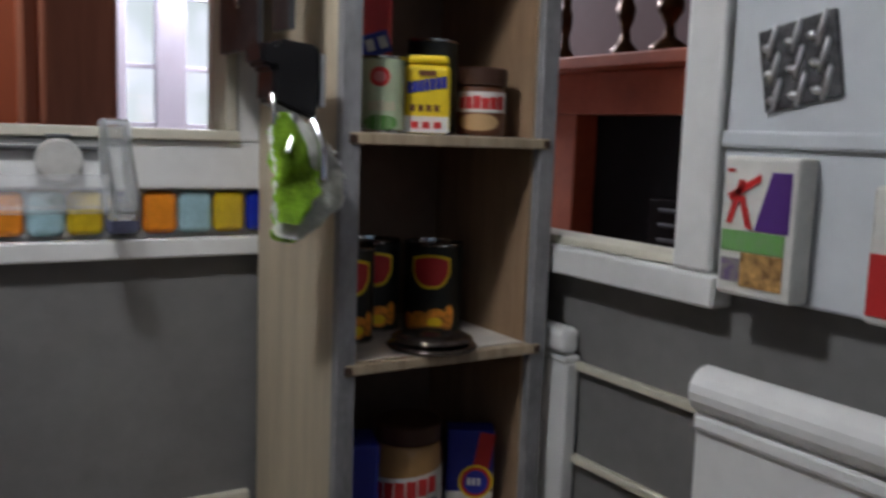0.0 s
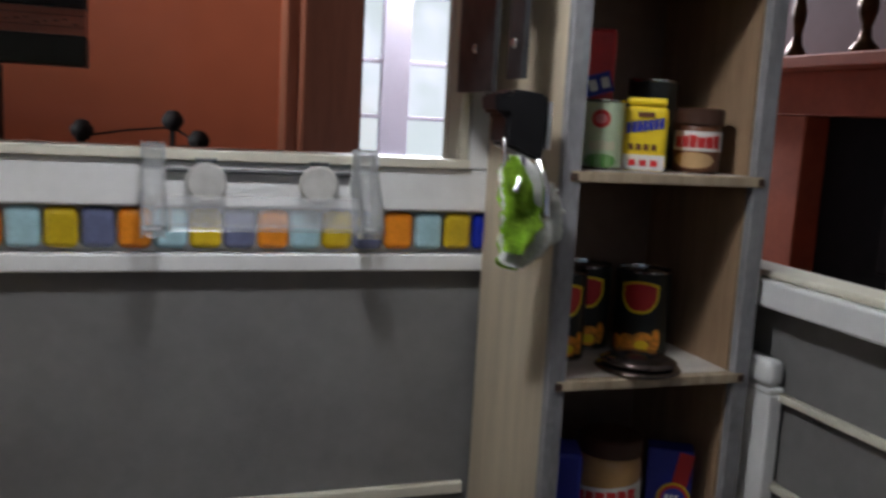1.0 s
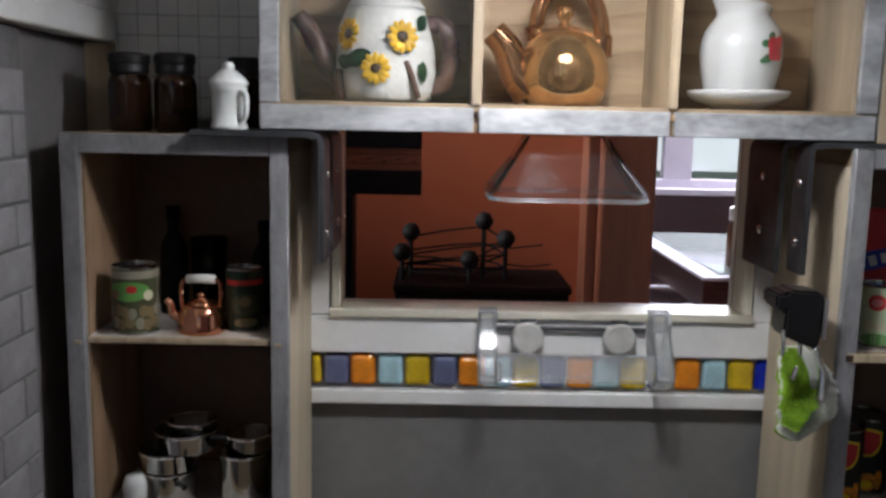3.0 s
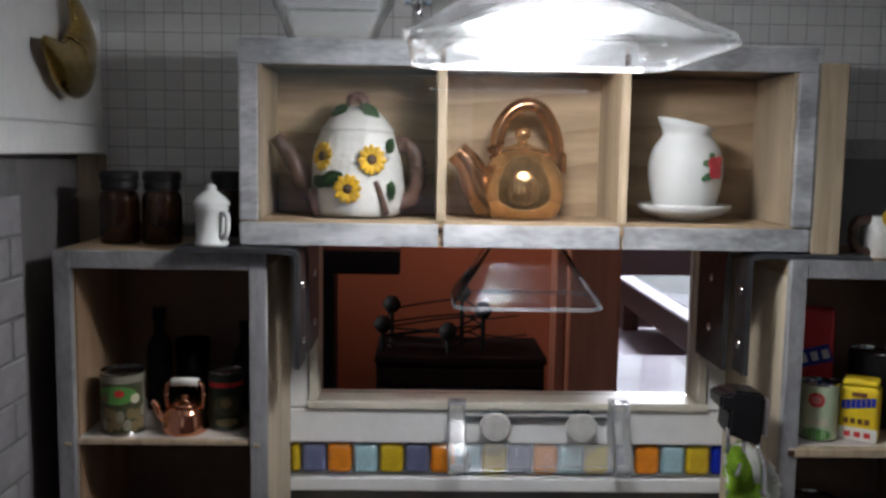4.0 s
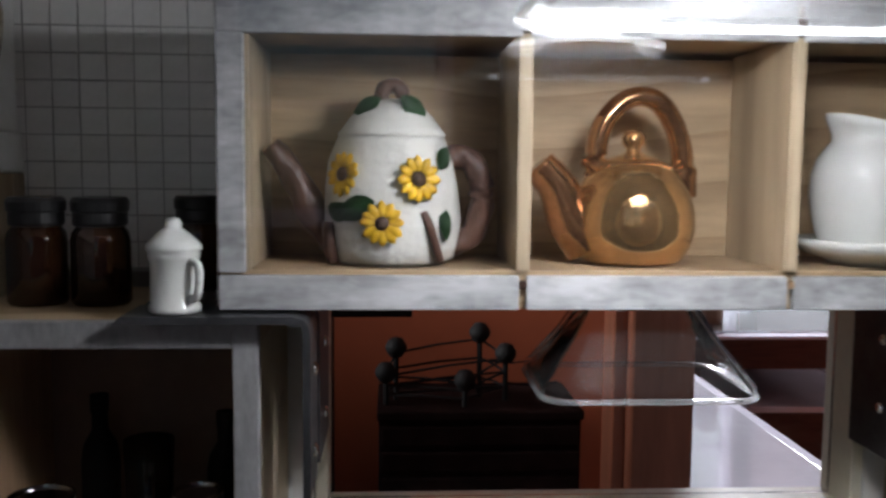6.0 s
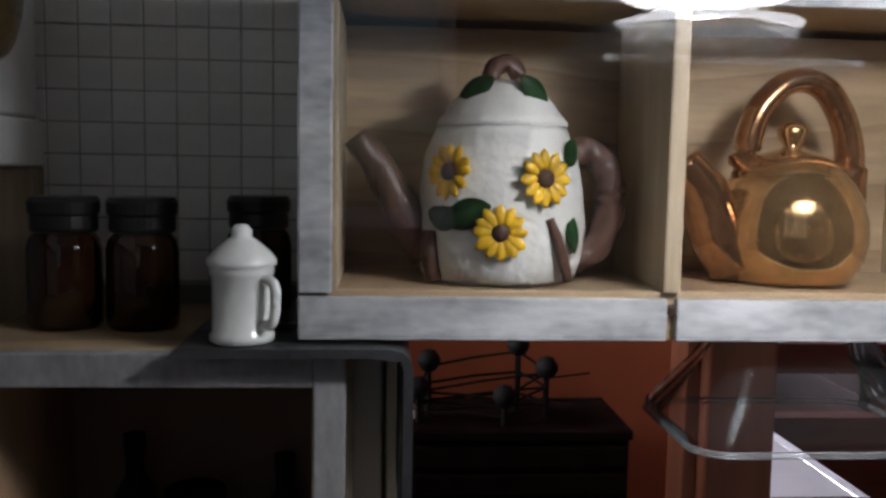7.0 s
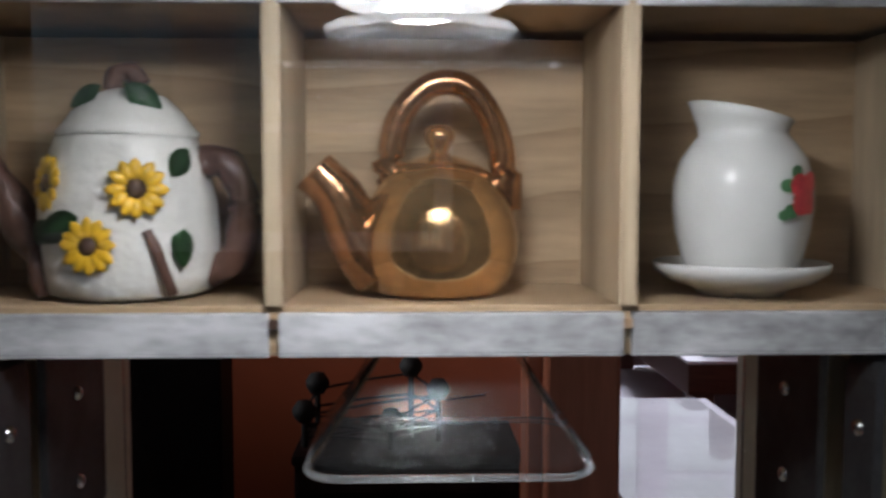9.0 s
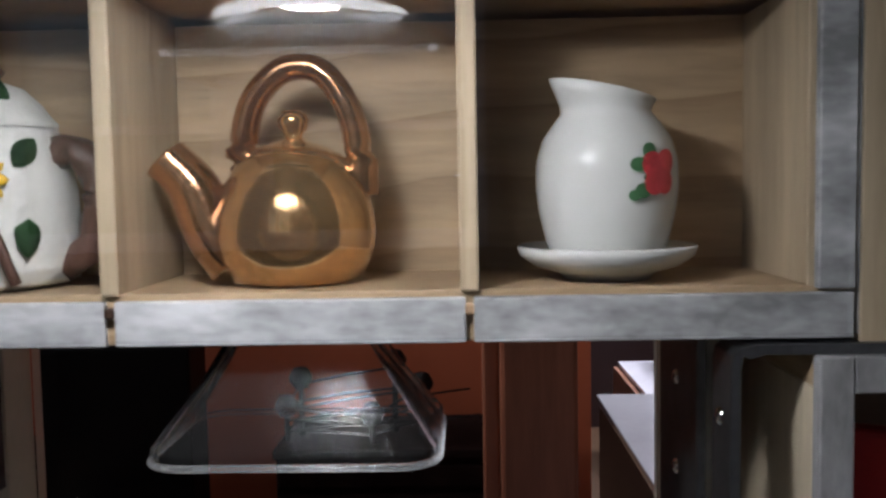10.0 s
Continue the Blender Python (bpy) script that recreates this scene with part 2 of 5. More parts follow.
PEANUT = mat("peanut_butter", (0.42, 0.24, 0.09), 0.35, var=0.15, scale=80, coat=0.5)

# glass mosaic colours
TILE_MATS = {}
for key, c in {"y": (0.66, 0.46, 0.02), "p": (0.15, 0.17, 0.29), "o": (0.80, 0.26, 0.02), "l": (0.40, 0.62, 0.68), "b": (0.01, 0.03, 0.42)}.items():
    TILE_MATS[key] = mat("mosaic_glass_" + key, c, 0.12, var=0.14, scale=120, coat=0.8, island=0.08)


# ---------- mesh helpers ----------
def box(x0, x1, y0, y1, z0, z1, bevel=0.0, seg=2):
    bm = bmesh.new()
    bmesh.ops.create_cube(bm, size=1)
    for v in bm.verts:
        v.co = Vector((x0 + (v.co.x + 0.5) * (x1 - x0), y0 + (v.co.y + 0.5) * (y1 - y0), z0 + (v.co.z + 0.5) * (z1 - z0)))
    if bevel:
        bmesh.ops.bevel(bm, geom=list(bm.edges), offset=bevel, segments=seg, profile=0.5, affect="EDGES")
    return bm


def lathe(profile, seg=40, sx=1.0, sy=1.0, center=(0, 0, 0)):
    """Turned form from (radius, height) pairs."""
    bm = bmesh.new()
    rings = []
    for r, z in profile:
        if r <= 1e-6:
            rings.append([bm.verts.new((center[0], center[1], center[2] + z))])
        else:
            rings.append([bm.verts.new((center[0] + sx * r * math.cos(2 * math.pi * i / seg), center[1] + sy * r * math.sin(2 * math.pi * i / seg), center[2] + z)) for i in range(seg)])
    for a, b in zip(rings, rings[1:]):
        for i in range(seg):
            j = (i + 1) % seg
            if len(a) == 1 and len(b) == 1:
                continue
            if len(a) == 1:
                bm.faces.new((a[0], b[i], b[j]))
            elif len(b) == 1:
                bm.faces.new((a[i], a[j], b[0]))
            else:
                bm.faces.new((a[i], a[j], b[j], b[i]))
    bmesh.ops.recalc_face_normals(bm, faces=bm.faces)
    return bm


def spline(points, n=8):
    """Smooth points through the given ones."""
    pts = [Vector(p) for p in points]
    out = []
    for i in range(len(pts) - 1):
        p0, p1, p2, p3 = pts[max(i - 1, 0)], pts[i], pts[i + 1], pts[min(i + 2, len(pts) - 1)]
        for k in range(n):
            t = k / n
            out.append(0.5 * (2 * p1 + (p2 - p0) * t + (2 * p0 - 5 * p1 + 4 * p2 - p3) * t * t + (3 * p1 - p0 - 3 * p2 + p3) * t ** 3))
    out.append(pts[-1])
    return out


def tube(points, radius, seg=12, flat_y=1.0, wobble=0.0, caps=True):
    """A round bar along points; radius a number or a function of 0..1."""
    bm = bmesh.new()
    pts = [Vector(p) for p in points]
    n = len(pts)
    rings = []
    up = Vector((0, 0, 1))
    for i, p in enumerate(pts):
        d = (pts[min(i + 1, n - 1)] - pts[max(i - 1, 0)]).normalized()
        side = d.cross(up)
        if side.length < 0.05:
            side = d.cross(Vector((0, 1, 0)))
        side.normalize()
        if rings and side.dot(last) < 0:
            side = -side
        last = side
        nor = side.cross(d).normalized()
        r = radius(i / (n - 1)) if callable(radius) else radius
        ring = []
        for k in range(seg):
            a = 2 * math.pi * k / seg
            rr = r * (1 + wobble * math.sin(3 * a + i * 0.9) + wobble * 0.6 * math.sin(7 * a - i * 0.5))
            ring.append(bm.verts.new(p + rr * (math.cos(a) * side * flat_y + math.sin(a) * nor)))
        rings.append(ring)
    for a, b in zip(rings, rings[1:]):
        for k in range(seg):
            bm.faces.new((a[k], a[(k + 1) % seg], b[(k + 1) % seg], b[k]))
    if caps:
        bm.faces.new(rings[0][::-1])
        bm.faces.new(rings[-1])
    bmesh.ops.recalc_face_normals(bm, faces=bm.faces)
    return bm


def plate(outline, y0, y1, axis="y", bevel=0.0):
    """A flat outline in two axes, given thickness along the third."""
    bm = bmesh.new()

    def at(u, v, w):
        return {"y": (u, w, v), "x": (w, u, v), "z": (u, v, w)}[axis]
    a = [bm.verts.new(at(u, v, y0)) for u, v in outline]
    b = [bm.verts.new(at(u, v, y1)) for u, v in outline]
    n = len(outline)
    bm.faces.new(a)
    bm.faces.new(b[::-1])
    for i in range(n):
        bm.faces.new((a[i], b[i], b[(i + 1) % n], a[(i + 1) % n]))
    bmesh.ops.recalc_face_normals(bm, faces=bm.faces)
    if bevel:
        bmesh.ops.bevel(bm, geom=[e for e in bm.edges], offset=bevel, segments=2, affect="EDGES")
    return bm


def wrap(r, u0, u1, lo, hi, n=18, center=(0, 0, 0), lift=0.0002):
    """A label patch on a cylinder that faces -y; u is the angle in degrees, lo and hi heights as functions of 0..1."""
    bm = bmesh.new()
    rr = r + lift
    cols = []
    for i in range(n + 1):
        t = i / n
        a = radians(-90 + u0 + (u1 - u0) * t)
        x, y = center[0] + rr * math.cos(a), center[1] + rr * math.sin(a)
        cols.append((bm.verts.new((x, y, center[2] + lo(t))), bm.verts.new((x, y, center[2] + hi(t)))))
    for (a, b), (c, d) in zip(cols, cols[1:]):
        bm.faces.new((a, c, d, b))
    return bm


def oval(z, h):
    return (lambda t: z - h * math.sqrt(max(0.0, 1 - (2 * t - 1) ** 2)) - 1e-5), (lambda t: z + h * math.sqrt(max(0.0, 1 - (2 * t - 1) ** 2)) + 1e-5)


def level(z):
    return lambda t: z


def joined(*bms):
    out = bmesh.new()
    for b in bms:
        me = bpy.data.meshes.new("tmp")
        b.to_mesh(me)
        out.from_mesh(me)
        bpy.data.meshes.remove(me)
        b.free()
    return out


def moved(bm, m):
    bmesh.ops.transform(bm, matrix=m, verts=bm.verts)
    return bm


def mesh_of(name, bm, material, smooth=False):
    me = bpy.data.meshes.new(name)
    bm.to_mesh(me)
    bm.free()
    me.materials.append(material)
    if smooth:
        for p in me.polygons:
            p.use_smooth = True
    return me


def part(name, bm, material, parent, label="", smooth=False):
    ob = new(name, mesh_of(name, bm, material, smooth))
    ob.parent = parent
    if label:
        ob["label"] = label
    return ob


def thing(name, label, category, at=(0, 0, 0), group="", kind="", turn=0):
    ob = new(name)
    ob.empty_display_size = 0.01
    ob.matrix_world = pose(*at, 0, 0, turn)
    return tagged(ob, label, category, group, kind)


def solid(name, bm, material, label, category, at=(0, 0, 0), group="", kind="", smooth=False, turn=0):
    ob = new(name, mesh_of(name, bm, material, smooth))
    ob.matrix_world = pose(*at, 0, 0, turn)
    return tagged(ob, label, category, group, kind)


# ---------- large structure: the miniature kitchen ----------
WY = 0.283                      # face of the window wall
OX0, OX1, OZ0, OZ1 = -0.0712, 0.0928, 0.1990, 0.288   # its window opening
FLOOR = -0.075
TOPZ = 0.42


def wall_with_hole(name, label, m, axis, w0, w1, u0, u1, z0, z1, h, parent_kind="structure"):
    """A wall in four blocks round an opening h = (u0, u1, z0, z1); axis: the thickness axis."""
    a0, a1, b0, b1 = h
    bms = []
    for (p0, p1, q0, q1) in ((u0, a0, z0, z1), (a1, u1, z0, z1), (a0, a1, z0, b0), (a0, a1, b1, z1)):
        bms.append(box(p0, p1, w0, w1, q0, q1) if axis == "y" else box(w0, w1, p0, p1, q0, q1))
    return solid(name, joined(*bms), m, label, "wall", kind=parent_kind)


wall_with_hole("wall_north", "grey papered back wall of the miniature kitchen", GREYWALL, "y", WY, WY + 0.012, -0.179, 0.205, FLOOR, TOPZ, (OX0 - 0.003, OX1 + 0.003, OZ0 - 0.003, OZ1 + 0.003))
wall_with_hole("wall_east", "grey papered side wall of the miniature kitchen", GREYWALL, "x", 0.190, 0.200, -0.04, WY, FLOOR, TOPZ, (0.166, 0.268, 0.1685, 0.30))
solid("wall_west", box(-0.1795, -0.1695, -0.04, WY, FLOOR, TOPZ), DARKGREY, "dark grey side wall of the miniature kitchen", "wall", kind="structure")
solid("floor", box(-0.1795, 0.200, -0.04, WY + 0.012, FLOOR - 0.012, FLOOR), WOOD, "plain wooden floor of the miniature kitchen", "floor", kind="structure")
solid("trim", box(-0.0790, 0.1030, WY - 0.004, WY - 0.0003, 0.0705, 0.0750, 0.0006), CREAM, "cream strip along the foot of the grey wall", "trim", kind="structure")


# window in the back wall
def window_unit():
    w = thing("window_1", "white and cream framed window opening onto the room behind", "window", kind="structure")
    part("bottom_board", box(-0.0835, 0.1085, WY - 0.0065, WY - 0.0002, 0.1803, 0.1955, 0.0008), WHITE, w)
    part("side_board", box(-0.0835, -0.0755, WY - 0.0055, WY - 0.0002, 0.1958, 0.290, 0.0008), WHITE, w)
    part("side_board", box(0.0971, 0.1085, WY - 0.0055, WY - 0.0002, 0.1958, 0.290, 0.0008), WHITE, w)
    part("top_board", box(-0.0835, 0.1085, WY - 0.0055, WY - 0.0002, 0.2903, 0.305, 0.0008), WHITE, w)
    f = part("frame", joined(
        box(OX0 - 0.0042, OX1 + 0.0042, WY - 0.0085, WY + 0.012, OZ0 - 0.0032, OZ0 + 0.0002, 0.0005),
        box(OX0 - 0.0034, OX0 + 0.0002, WY - 0.0075, WY + 0.012, OZ0 + 0.0003, OZ1, 0.0005),
        box(OX1 - 0.0002, OX1 + 0.0034, WY - 0.0075, WY + 0.012, OZ0 + 0.0003, OZ1, 0.0005),
        box(OX0 - 0.0042, OX1 + 0.0042, WY - 0.0075, WY + 0.012, OZ1 + 0.0001, OZ1 + 0.0028, 0.0005)), CREAM, w)
    pane = part("pane", box(OX0 + 0.0003, OX1 - 0.0003, WY + 0.006, WY + 0.0068, OZ0 + 0.0004, OZ1 - 0.0002), FILM, w, "clear plastic film pane")
    pane.visible_shadow = False


window_unit()
solid("ledge_trim", box(-0.0835, 0.1085, WY - 0.0055, WY - 0.0002, 0.1582, 0.1645, 0.0008), WHITE, "white painted ledge below the mosaic tiles", "trim", kind="structure")


def east_window():
    w = thing("window_2", "white framed window opening in the side wall", "window", kind="structure")
    part("bottom_board", box(0.1812, 0.1898, 0.1503, 0.2700, 0.1572, 0.1662, 0.001), WHITE, w)
    part("sill", box(0.1850, 0.199, 0.166, 0.2680, 0.1664, 0.1692, 0.0008), CREAM, w, "cream inner sill")
    part("post", box(0.1815, 0.1898, 0.1524, 0.1652, 0.1664, 0.33, 0.0012), WHITE, w)
    part("side_board", box(0.1830, 0.1898, 0.2660, 0.2775, 0.1664, 0.33, 0.0012), WHITE, w)


east_window()

# pale organiser panel on the side wall
pp = thing("wall_panel", "pale grey plastic panel fixed on the side wall", "panel", kind="structure")
part("board", box(0.1835, 0.1898, 0.045, 0.1513, 0.1623, 0.34, 0.001), LIGHTPANEL, pp)
part("rail", box(0.1816, 0.1834, 0.045, 0.1513, 0.1998, 0.2040, 0.0008), LIGHTPANEL, pp)
for z in (0.1272, 0.0960):
    solid("rail_trim", box(0.1872, 0.1899, 0.05, 0.2820, z - 0.0014, z + 0.0014, 0.0005), CREAM, "narrow cream strip along the grey side wall", "trim", kind="structure")

# white canopy box on the west side
hood = thing("wall_cabinet", "white painted wall cabinet with a raised lower lip", "cabinet")
part("body", box(-0.1694, -0.1615, 0.02, 0.2825, 0.3140, 0.41, 0.0008), WHITE, hood)
part("lip", box(-0.1694, -0.1600, 0.02, 0.2825, 0.3025, 0.3137, 0.0008), WHITE, hood)
part("stile", box(-0.1615, -0.1607, 0.150, 0.190, 0.3142, 0.409, 0.0003), WHITE, hood)
solid("corner_trim", box(-0.1694, -0.1600, 0.2735, 0.2828, 0.2300, 0.3022, 0.0006), WOOD, "pine strip in the corner under the white cabinet", "trim", kind="structure")

# ---------- shelf cabinets ----------
CREAMPINE = mat("pale_cream_pine", (0.56, 0.475, 0.345), 0.55, var=0.14, scale=18, stretch=(5, 5, 0.5), bump=0.12)


def tall_cabinet(x0, x1, y0, shelves, label, st, lap):
    """Open wooden cabinet with grey washed front edges."""
    zt, zb, yb, th = 0.2690, FLOOR, 0.2770, 0.0060
    c = thing("shelf_cabinet", label, "cabinet", at=(x0, y0, zb), group="open cabinets beside the window")
    o = Matrix.Translation((-x0, -y0, -zb))

    def put(name, bm, m, lab=""):
        return part(name, moved(bm, o), m, c, lab)
    put("side_panel", box(x0, x0 + th, y0 + 0.0035, yb, zb, zt - th, 0.0004), CREAMPINE, "pale cream pine side")
    put("side_panel", box(x1 - th, x1, y0 + 0.0035, yb, zb, zt - th, 0.0004), CREAMPINE, "pale cream pine side")
    put("top_panel", box(x0, x1, y0 + 0.0035, yb, zt - th, zt, 0.0004), WOOD_H)
    # Thin sheets, browner and darker than the outer sides.
    put("lining", box(x0 + th, x0 + th + 0.0006, y0 + 0.0036, yb - 0.003, zb, zt - th), BROWNPLY, "thin darker sheet over the inner side")
    put("lining", box(x1 - th - 0.0006, x1 - th, y0 + 0.0036, yb - 0.003, zb, zt - th), BROWNPLY, "thin darker sheet over the inner side")
    # The shade behind the shelves is put into this panel's colour.
    put("back_panel", box(x0 + th, x1 - th, yb - 0.003, yb, zb, zt - th), BACKSHADE, "back panel with its shade put into dark brown")
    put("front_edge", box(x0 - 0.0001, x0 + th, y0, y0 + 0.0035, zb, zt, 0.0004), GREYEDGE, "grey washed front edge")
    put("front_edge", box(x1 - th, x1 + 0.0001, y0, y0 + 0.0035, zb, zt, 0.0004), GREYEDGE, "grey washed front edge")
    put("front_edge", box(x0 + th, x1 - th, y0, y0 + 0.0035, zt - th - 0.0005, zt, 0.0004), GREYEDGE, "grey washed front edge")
    for z in shelves:
        put("shelf", box(x0 + th + 0.0006, x1 - th - 0.0006, y0 + 0.0036, yb - 0.003, z - st, z), PALEPLY)
        put("shelf_edge", box(x0 + lap + (0.0015 if lap < th else 0), x1 - lap - (0.0015 if lap < th else 0), y0 - 0.0005 if lap < th else y0 + 0.0012, y0 + 0.0035, z - st, z - 0.0001, 0.0004), WOOD, "bare wooden shelf edge")
        for x in (x0 + 0.0036, x1 - 0.0036):
            if lap < th:
                put("peg", box(x - 0.0012, x + 0.0012, y0 - 0.0008, y0 + 0.002, z - 0.0030, z - 0.0006, 0.0004), DOWEL, "dark brown peg")
            else:
                put("peg", box(x - 0.0013, x + 0.0013, y0 - 0.0004, y0 + 0.002, z - 0.0024, z - 0.0008, 0.0004), WOOD, "pale peg")
    return c


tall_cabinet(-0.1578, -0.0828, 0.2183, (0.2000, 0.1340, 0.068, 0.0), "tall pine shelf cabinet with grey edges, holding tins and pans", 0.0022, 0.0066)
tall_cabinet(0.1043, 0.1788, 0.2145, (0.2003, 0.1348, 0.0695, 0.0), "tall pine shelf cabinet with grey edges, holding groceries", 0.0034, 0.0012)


def upper_shelf():
    x0, x1, y0, yb, z0, z1 = -0.0917, 0.1117, 0.2185, 0.2765, 0.2716, 0.3440
    c = thing("display_shelf", "three-compartment pine display shelf with grey washed front edges", "shelf", at=(x0, y0, z0))
    o = Matrix.Translation((-x0, -y0, -z0))
    tb = 0.0088

    def put(name, bm, m, lab=""):
        return part(name, moved(bm, o), m, c, lab)
    d1, d2, dw = -0.0208, 0.0440, 0.0017
    put("bottom_panel", box(x0, x1, y0 + 0.002, yb, z0, z0 + tb + 0.0006, 0.0004), WOOD_H)
    put("top_panel", box(x0, x1, y0 + 0.002, yb, z1 - 0.0070, z1, 0.0004), WOOD_H)
    put("side_panel", box(x0, x0 + 0.0072, y0 + 0.002, yb, z0 + tb, z1 - tb, 0.0004), WOOD)
    put("side_panel", box(x1 - 0.0078, x1, y0 + 0.002, yb, z0 + tb, z1 - tb, 0.0004), WOOD)
    put("back_panel", box(x0 + 0.0072, x1 - 0.0078, 0.2572, 0.2592, z0 + tb + 0.0004, z1 - tb), WOOD_H)
    for d in (d1, d2):
        put("divider", box(d - dw, d + dw, y0 + 0.0006, 0.2571, z0 + tb + 0.0004, z1 - tb + 0.001, 0.0004), WOOD)
        put("dowel", box(d - 0.0009, d + 0.0009, y0 - 0.0002, y0 + 0.0015, z0 + 0.0050, z0 + 0.0071, 0.0005), DOWEL if d < 0 else BROWNPLY, "small dowel")
        put("dowel", box(d - 0.0012, d + 0.0012, y0 - 0.0002, y0 + 0.0015, z1 - 0.0076, z1 - 0.0036, 0.0004), DOWEL, "dark dowel")
    for a, b in ((x0, d1 - 0.0009), (d1 + 0.0009, d2 - 0.0007), (d2 + 0.0007, x1)):
        put("front_edge", box(a, b, y0, y0 + 0.002, z0, z0 + tb - 0.0006, 0.0004), GREYWOOD, "grey washed front edge")
        put("front_edge", box(a, b, y0, y0 + 0.002, z1 - tb, z1, 0.0004), GREYWOOD, "grey washed front edge")
    put("front_edge", box(x0, x0 + 0.0062, y0 - 0.0003, y0 + 0.002, z0 + tb, z1 - tb, 0.0004), GREYWOOD, "grey washed front edge")
    put("front_edge", box(x1 - 0.0066, x1, y0 - 0.0003, y0 + 0.002, z0 + tb, z1 - tb, 0.0004), GREYWOOD, "grey washed front edge")
    pane = put("front_pane", box(x0, x1, y0 - 0.0014, y0 - 0.0006, z0 + 0.001, z1 - 0.001), PANE, "clear plastic front pane")
    pane.visible_shadow = False


upper_shelf()
solid("wooden_block", box(0.1126, 0.1232, 0.2190, 0.2585, 0.2692, 0.3388, 0.0006), WOOD, "upright pine block standing on the cabinet top", "block")


# ---------- brackets ----------
def bracket(side, y, drop, label, w=0.0058):
    """A flat steel strap that lies on a cabinet top and bends down over its edge."""
    s = 1 if side > 0 else -1
    xe = 0.0895 if side > 0 else -0.0702
    zt = 0.2709
    inner = 0.133 if side > 0 else -0.113
    top = [(inner, zt), (xe + s * 0.0042, zt), (xe + s * 0.0016, zt - 0.0007), (xe + s * 0.0005, zt - 0.0020), (xe, zt - 0.0042), (xe, zt - drop)]
    t = 0.0018
    outline = [(u, v) for u, v in top] + [(u + s * t, v - (t if i < 3 else 0)) for i, (u, v) in reversed(list(enumerate(top)))]
    b = thing("steel_bracket", label, "bracket", group="steel brackets")
    part("strap", plate(outline, y - w, y + w, "y"), STEEL, b)
    for k in (0.014, 0.034):
        if k < drop:
            part("rivet", moved(lathe([(0.0017, 0), (0.0015, 0.0005), (0.0008, 0.0009), (0, 0.001)], 14), pose(xe - s * 0.0001, y, zt - k, 0, -90 * s, 0)), CHROME, b, smooth=True)


bracket(1, 0.2225, 0.0445, "bent steel strap bracket on the grocery cabinet's top edge")
bracket(1, 0.2560, 0.048, "wide bent steel strap bracket beside the window", 0.0165)
bracket(-1, 0.2225, 0.043, "bent steel strap bracket on the tin cabinet's top edge", 0.0090)
bracket(-1, 0.2560, 0.043, "wide bent steel strap bracket beside the window", 0.0165)

# ---------- lamp and acrylic pieces ----------
def hood_shell(hw, hd, tw, td, h, t, lip=0.0015, round_top=0.0):
    """Open clear hood: four sloping rounded sides and a flat top, with a thickened rim."""
    bm = bmesh.new()

    def ring(w, d, z, r):
        out = []
        for cx, cy, a0 in ((w - r, d - r, 0), (-(w - r), d - r, 90), (-(w - r), -(d - r), 180), (w - r, -(d - r), 270)):
            for k in range(7):
                a = radians(a0 + 15 * k)
                out.append(bm.verts.new((cx + r * math.cos(a), cy + r * math.sin(a), z)))
        return out
    prof = [(hw + lip, hd + lip, 0), (hw + lip, hd + lip, 0.0012), (hw, hd, 0.0018), (tw + (hw - tw) * 0.35, td + (hd - td) * 0.35, h * 0.6), (tw, td, h - 0.001), (tw - 0.001, td - 0.001, h),
            (tw - 0.0015, td - 0.0015, h - t), (tw + (hw - tw) * 0.35 - t, td + (hd - td) * 0.35 - t, h * 0.6 - t * 0.3), (hw - t, hd - t, 0.0012), (hw - t, hd - t, 0)]
    rings = [ring(w, d, z, min(0.007, 0.35 * min(w, d)) + round_top * z / h) for w, d, z in prof]
    for i, a in enumerate(rings):
        if i == 5:
            continue
        b = rings[(i + 1) % len(rings)]
        n = len(a)
        for k in range(n):
            bm.faces.new((a[k], a[(k + 1) % n], b[(k + 1) % n], b[k]))
    bm.faces.new(rings[5])
    bm.faces.new(rings[6][::-1])
    bmesh.ops.recalc_face_normals(bm, faces=bm.faces)
    return bm


def clear_hood(parent, hw, hd, tw, td, h, m=None, edge=None, round_top=0.0):
    """Sloping clear hood with a brighter rim bar and a flat top plate."""
    s = part("shell", hood_shell(hw, hd, tw, td, h, 0.0007, 0.0, round_top), m or ACRYL, parent, "clear sloping sides")
    rad = min(0.008, 0.35 * hd)
    loop = []
    for cx, cy, a0 in ((hw - rad, hd - rad, 0), (rad - hw, hd - rad, 90), (rad - hw, rad - hd, 180), (hw - rad, rad - hd, 270)):
        loop += [(cx + rad * math.cos(radians(a0 + 15 * k)), cy + rad * math.sin(radians(a0 + 15 * k)), -0.0005) for k in range(7)]
    obs = [s, part("rim", tube(loop + [loop[0]], 0.0007, 10, caps=False), ACRYL_E, parent, "bright clear rim", smooth=True)]
    # The back edge emits by itself, standing for lamp light caught in the acrylic.
    if edge:
        obs.append(part("back_edge", tube(loop[5:9], 0.0007, 10), edge, parent, "acrylic edge glowing by itself in place of lamp light", smooth=True))
    for ob in obs:
        ob.visible_shadow = False


LX, LY, LZ = 0.0065, 0.1360, 0.3310
lamp = thing("ceiling_lamp", "lit white disc lamp over a flared clear acrylic hood", "lamp", at=(LX, LY, LZ))
LED = mat("lit_diffuser", (0.95, 0.98, 1.0), 0.5, var=0, emit=11.0)
# Hood edge and collar get emission where the acrylic would only catch lamp light.
EDGE = mat("emissive_hood_edge", (0.93, 0.96, 1.0), 0.4, var=0, emit=4.0)
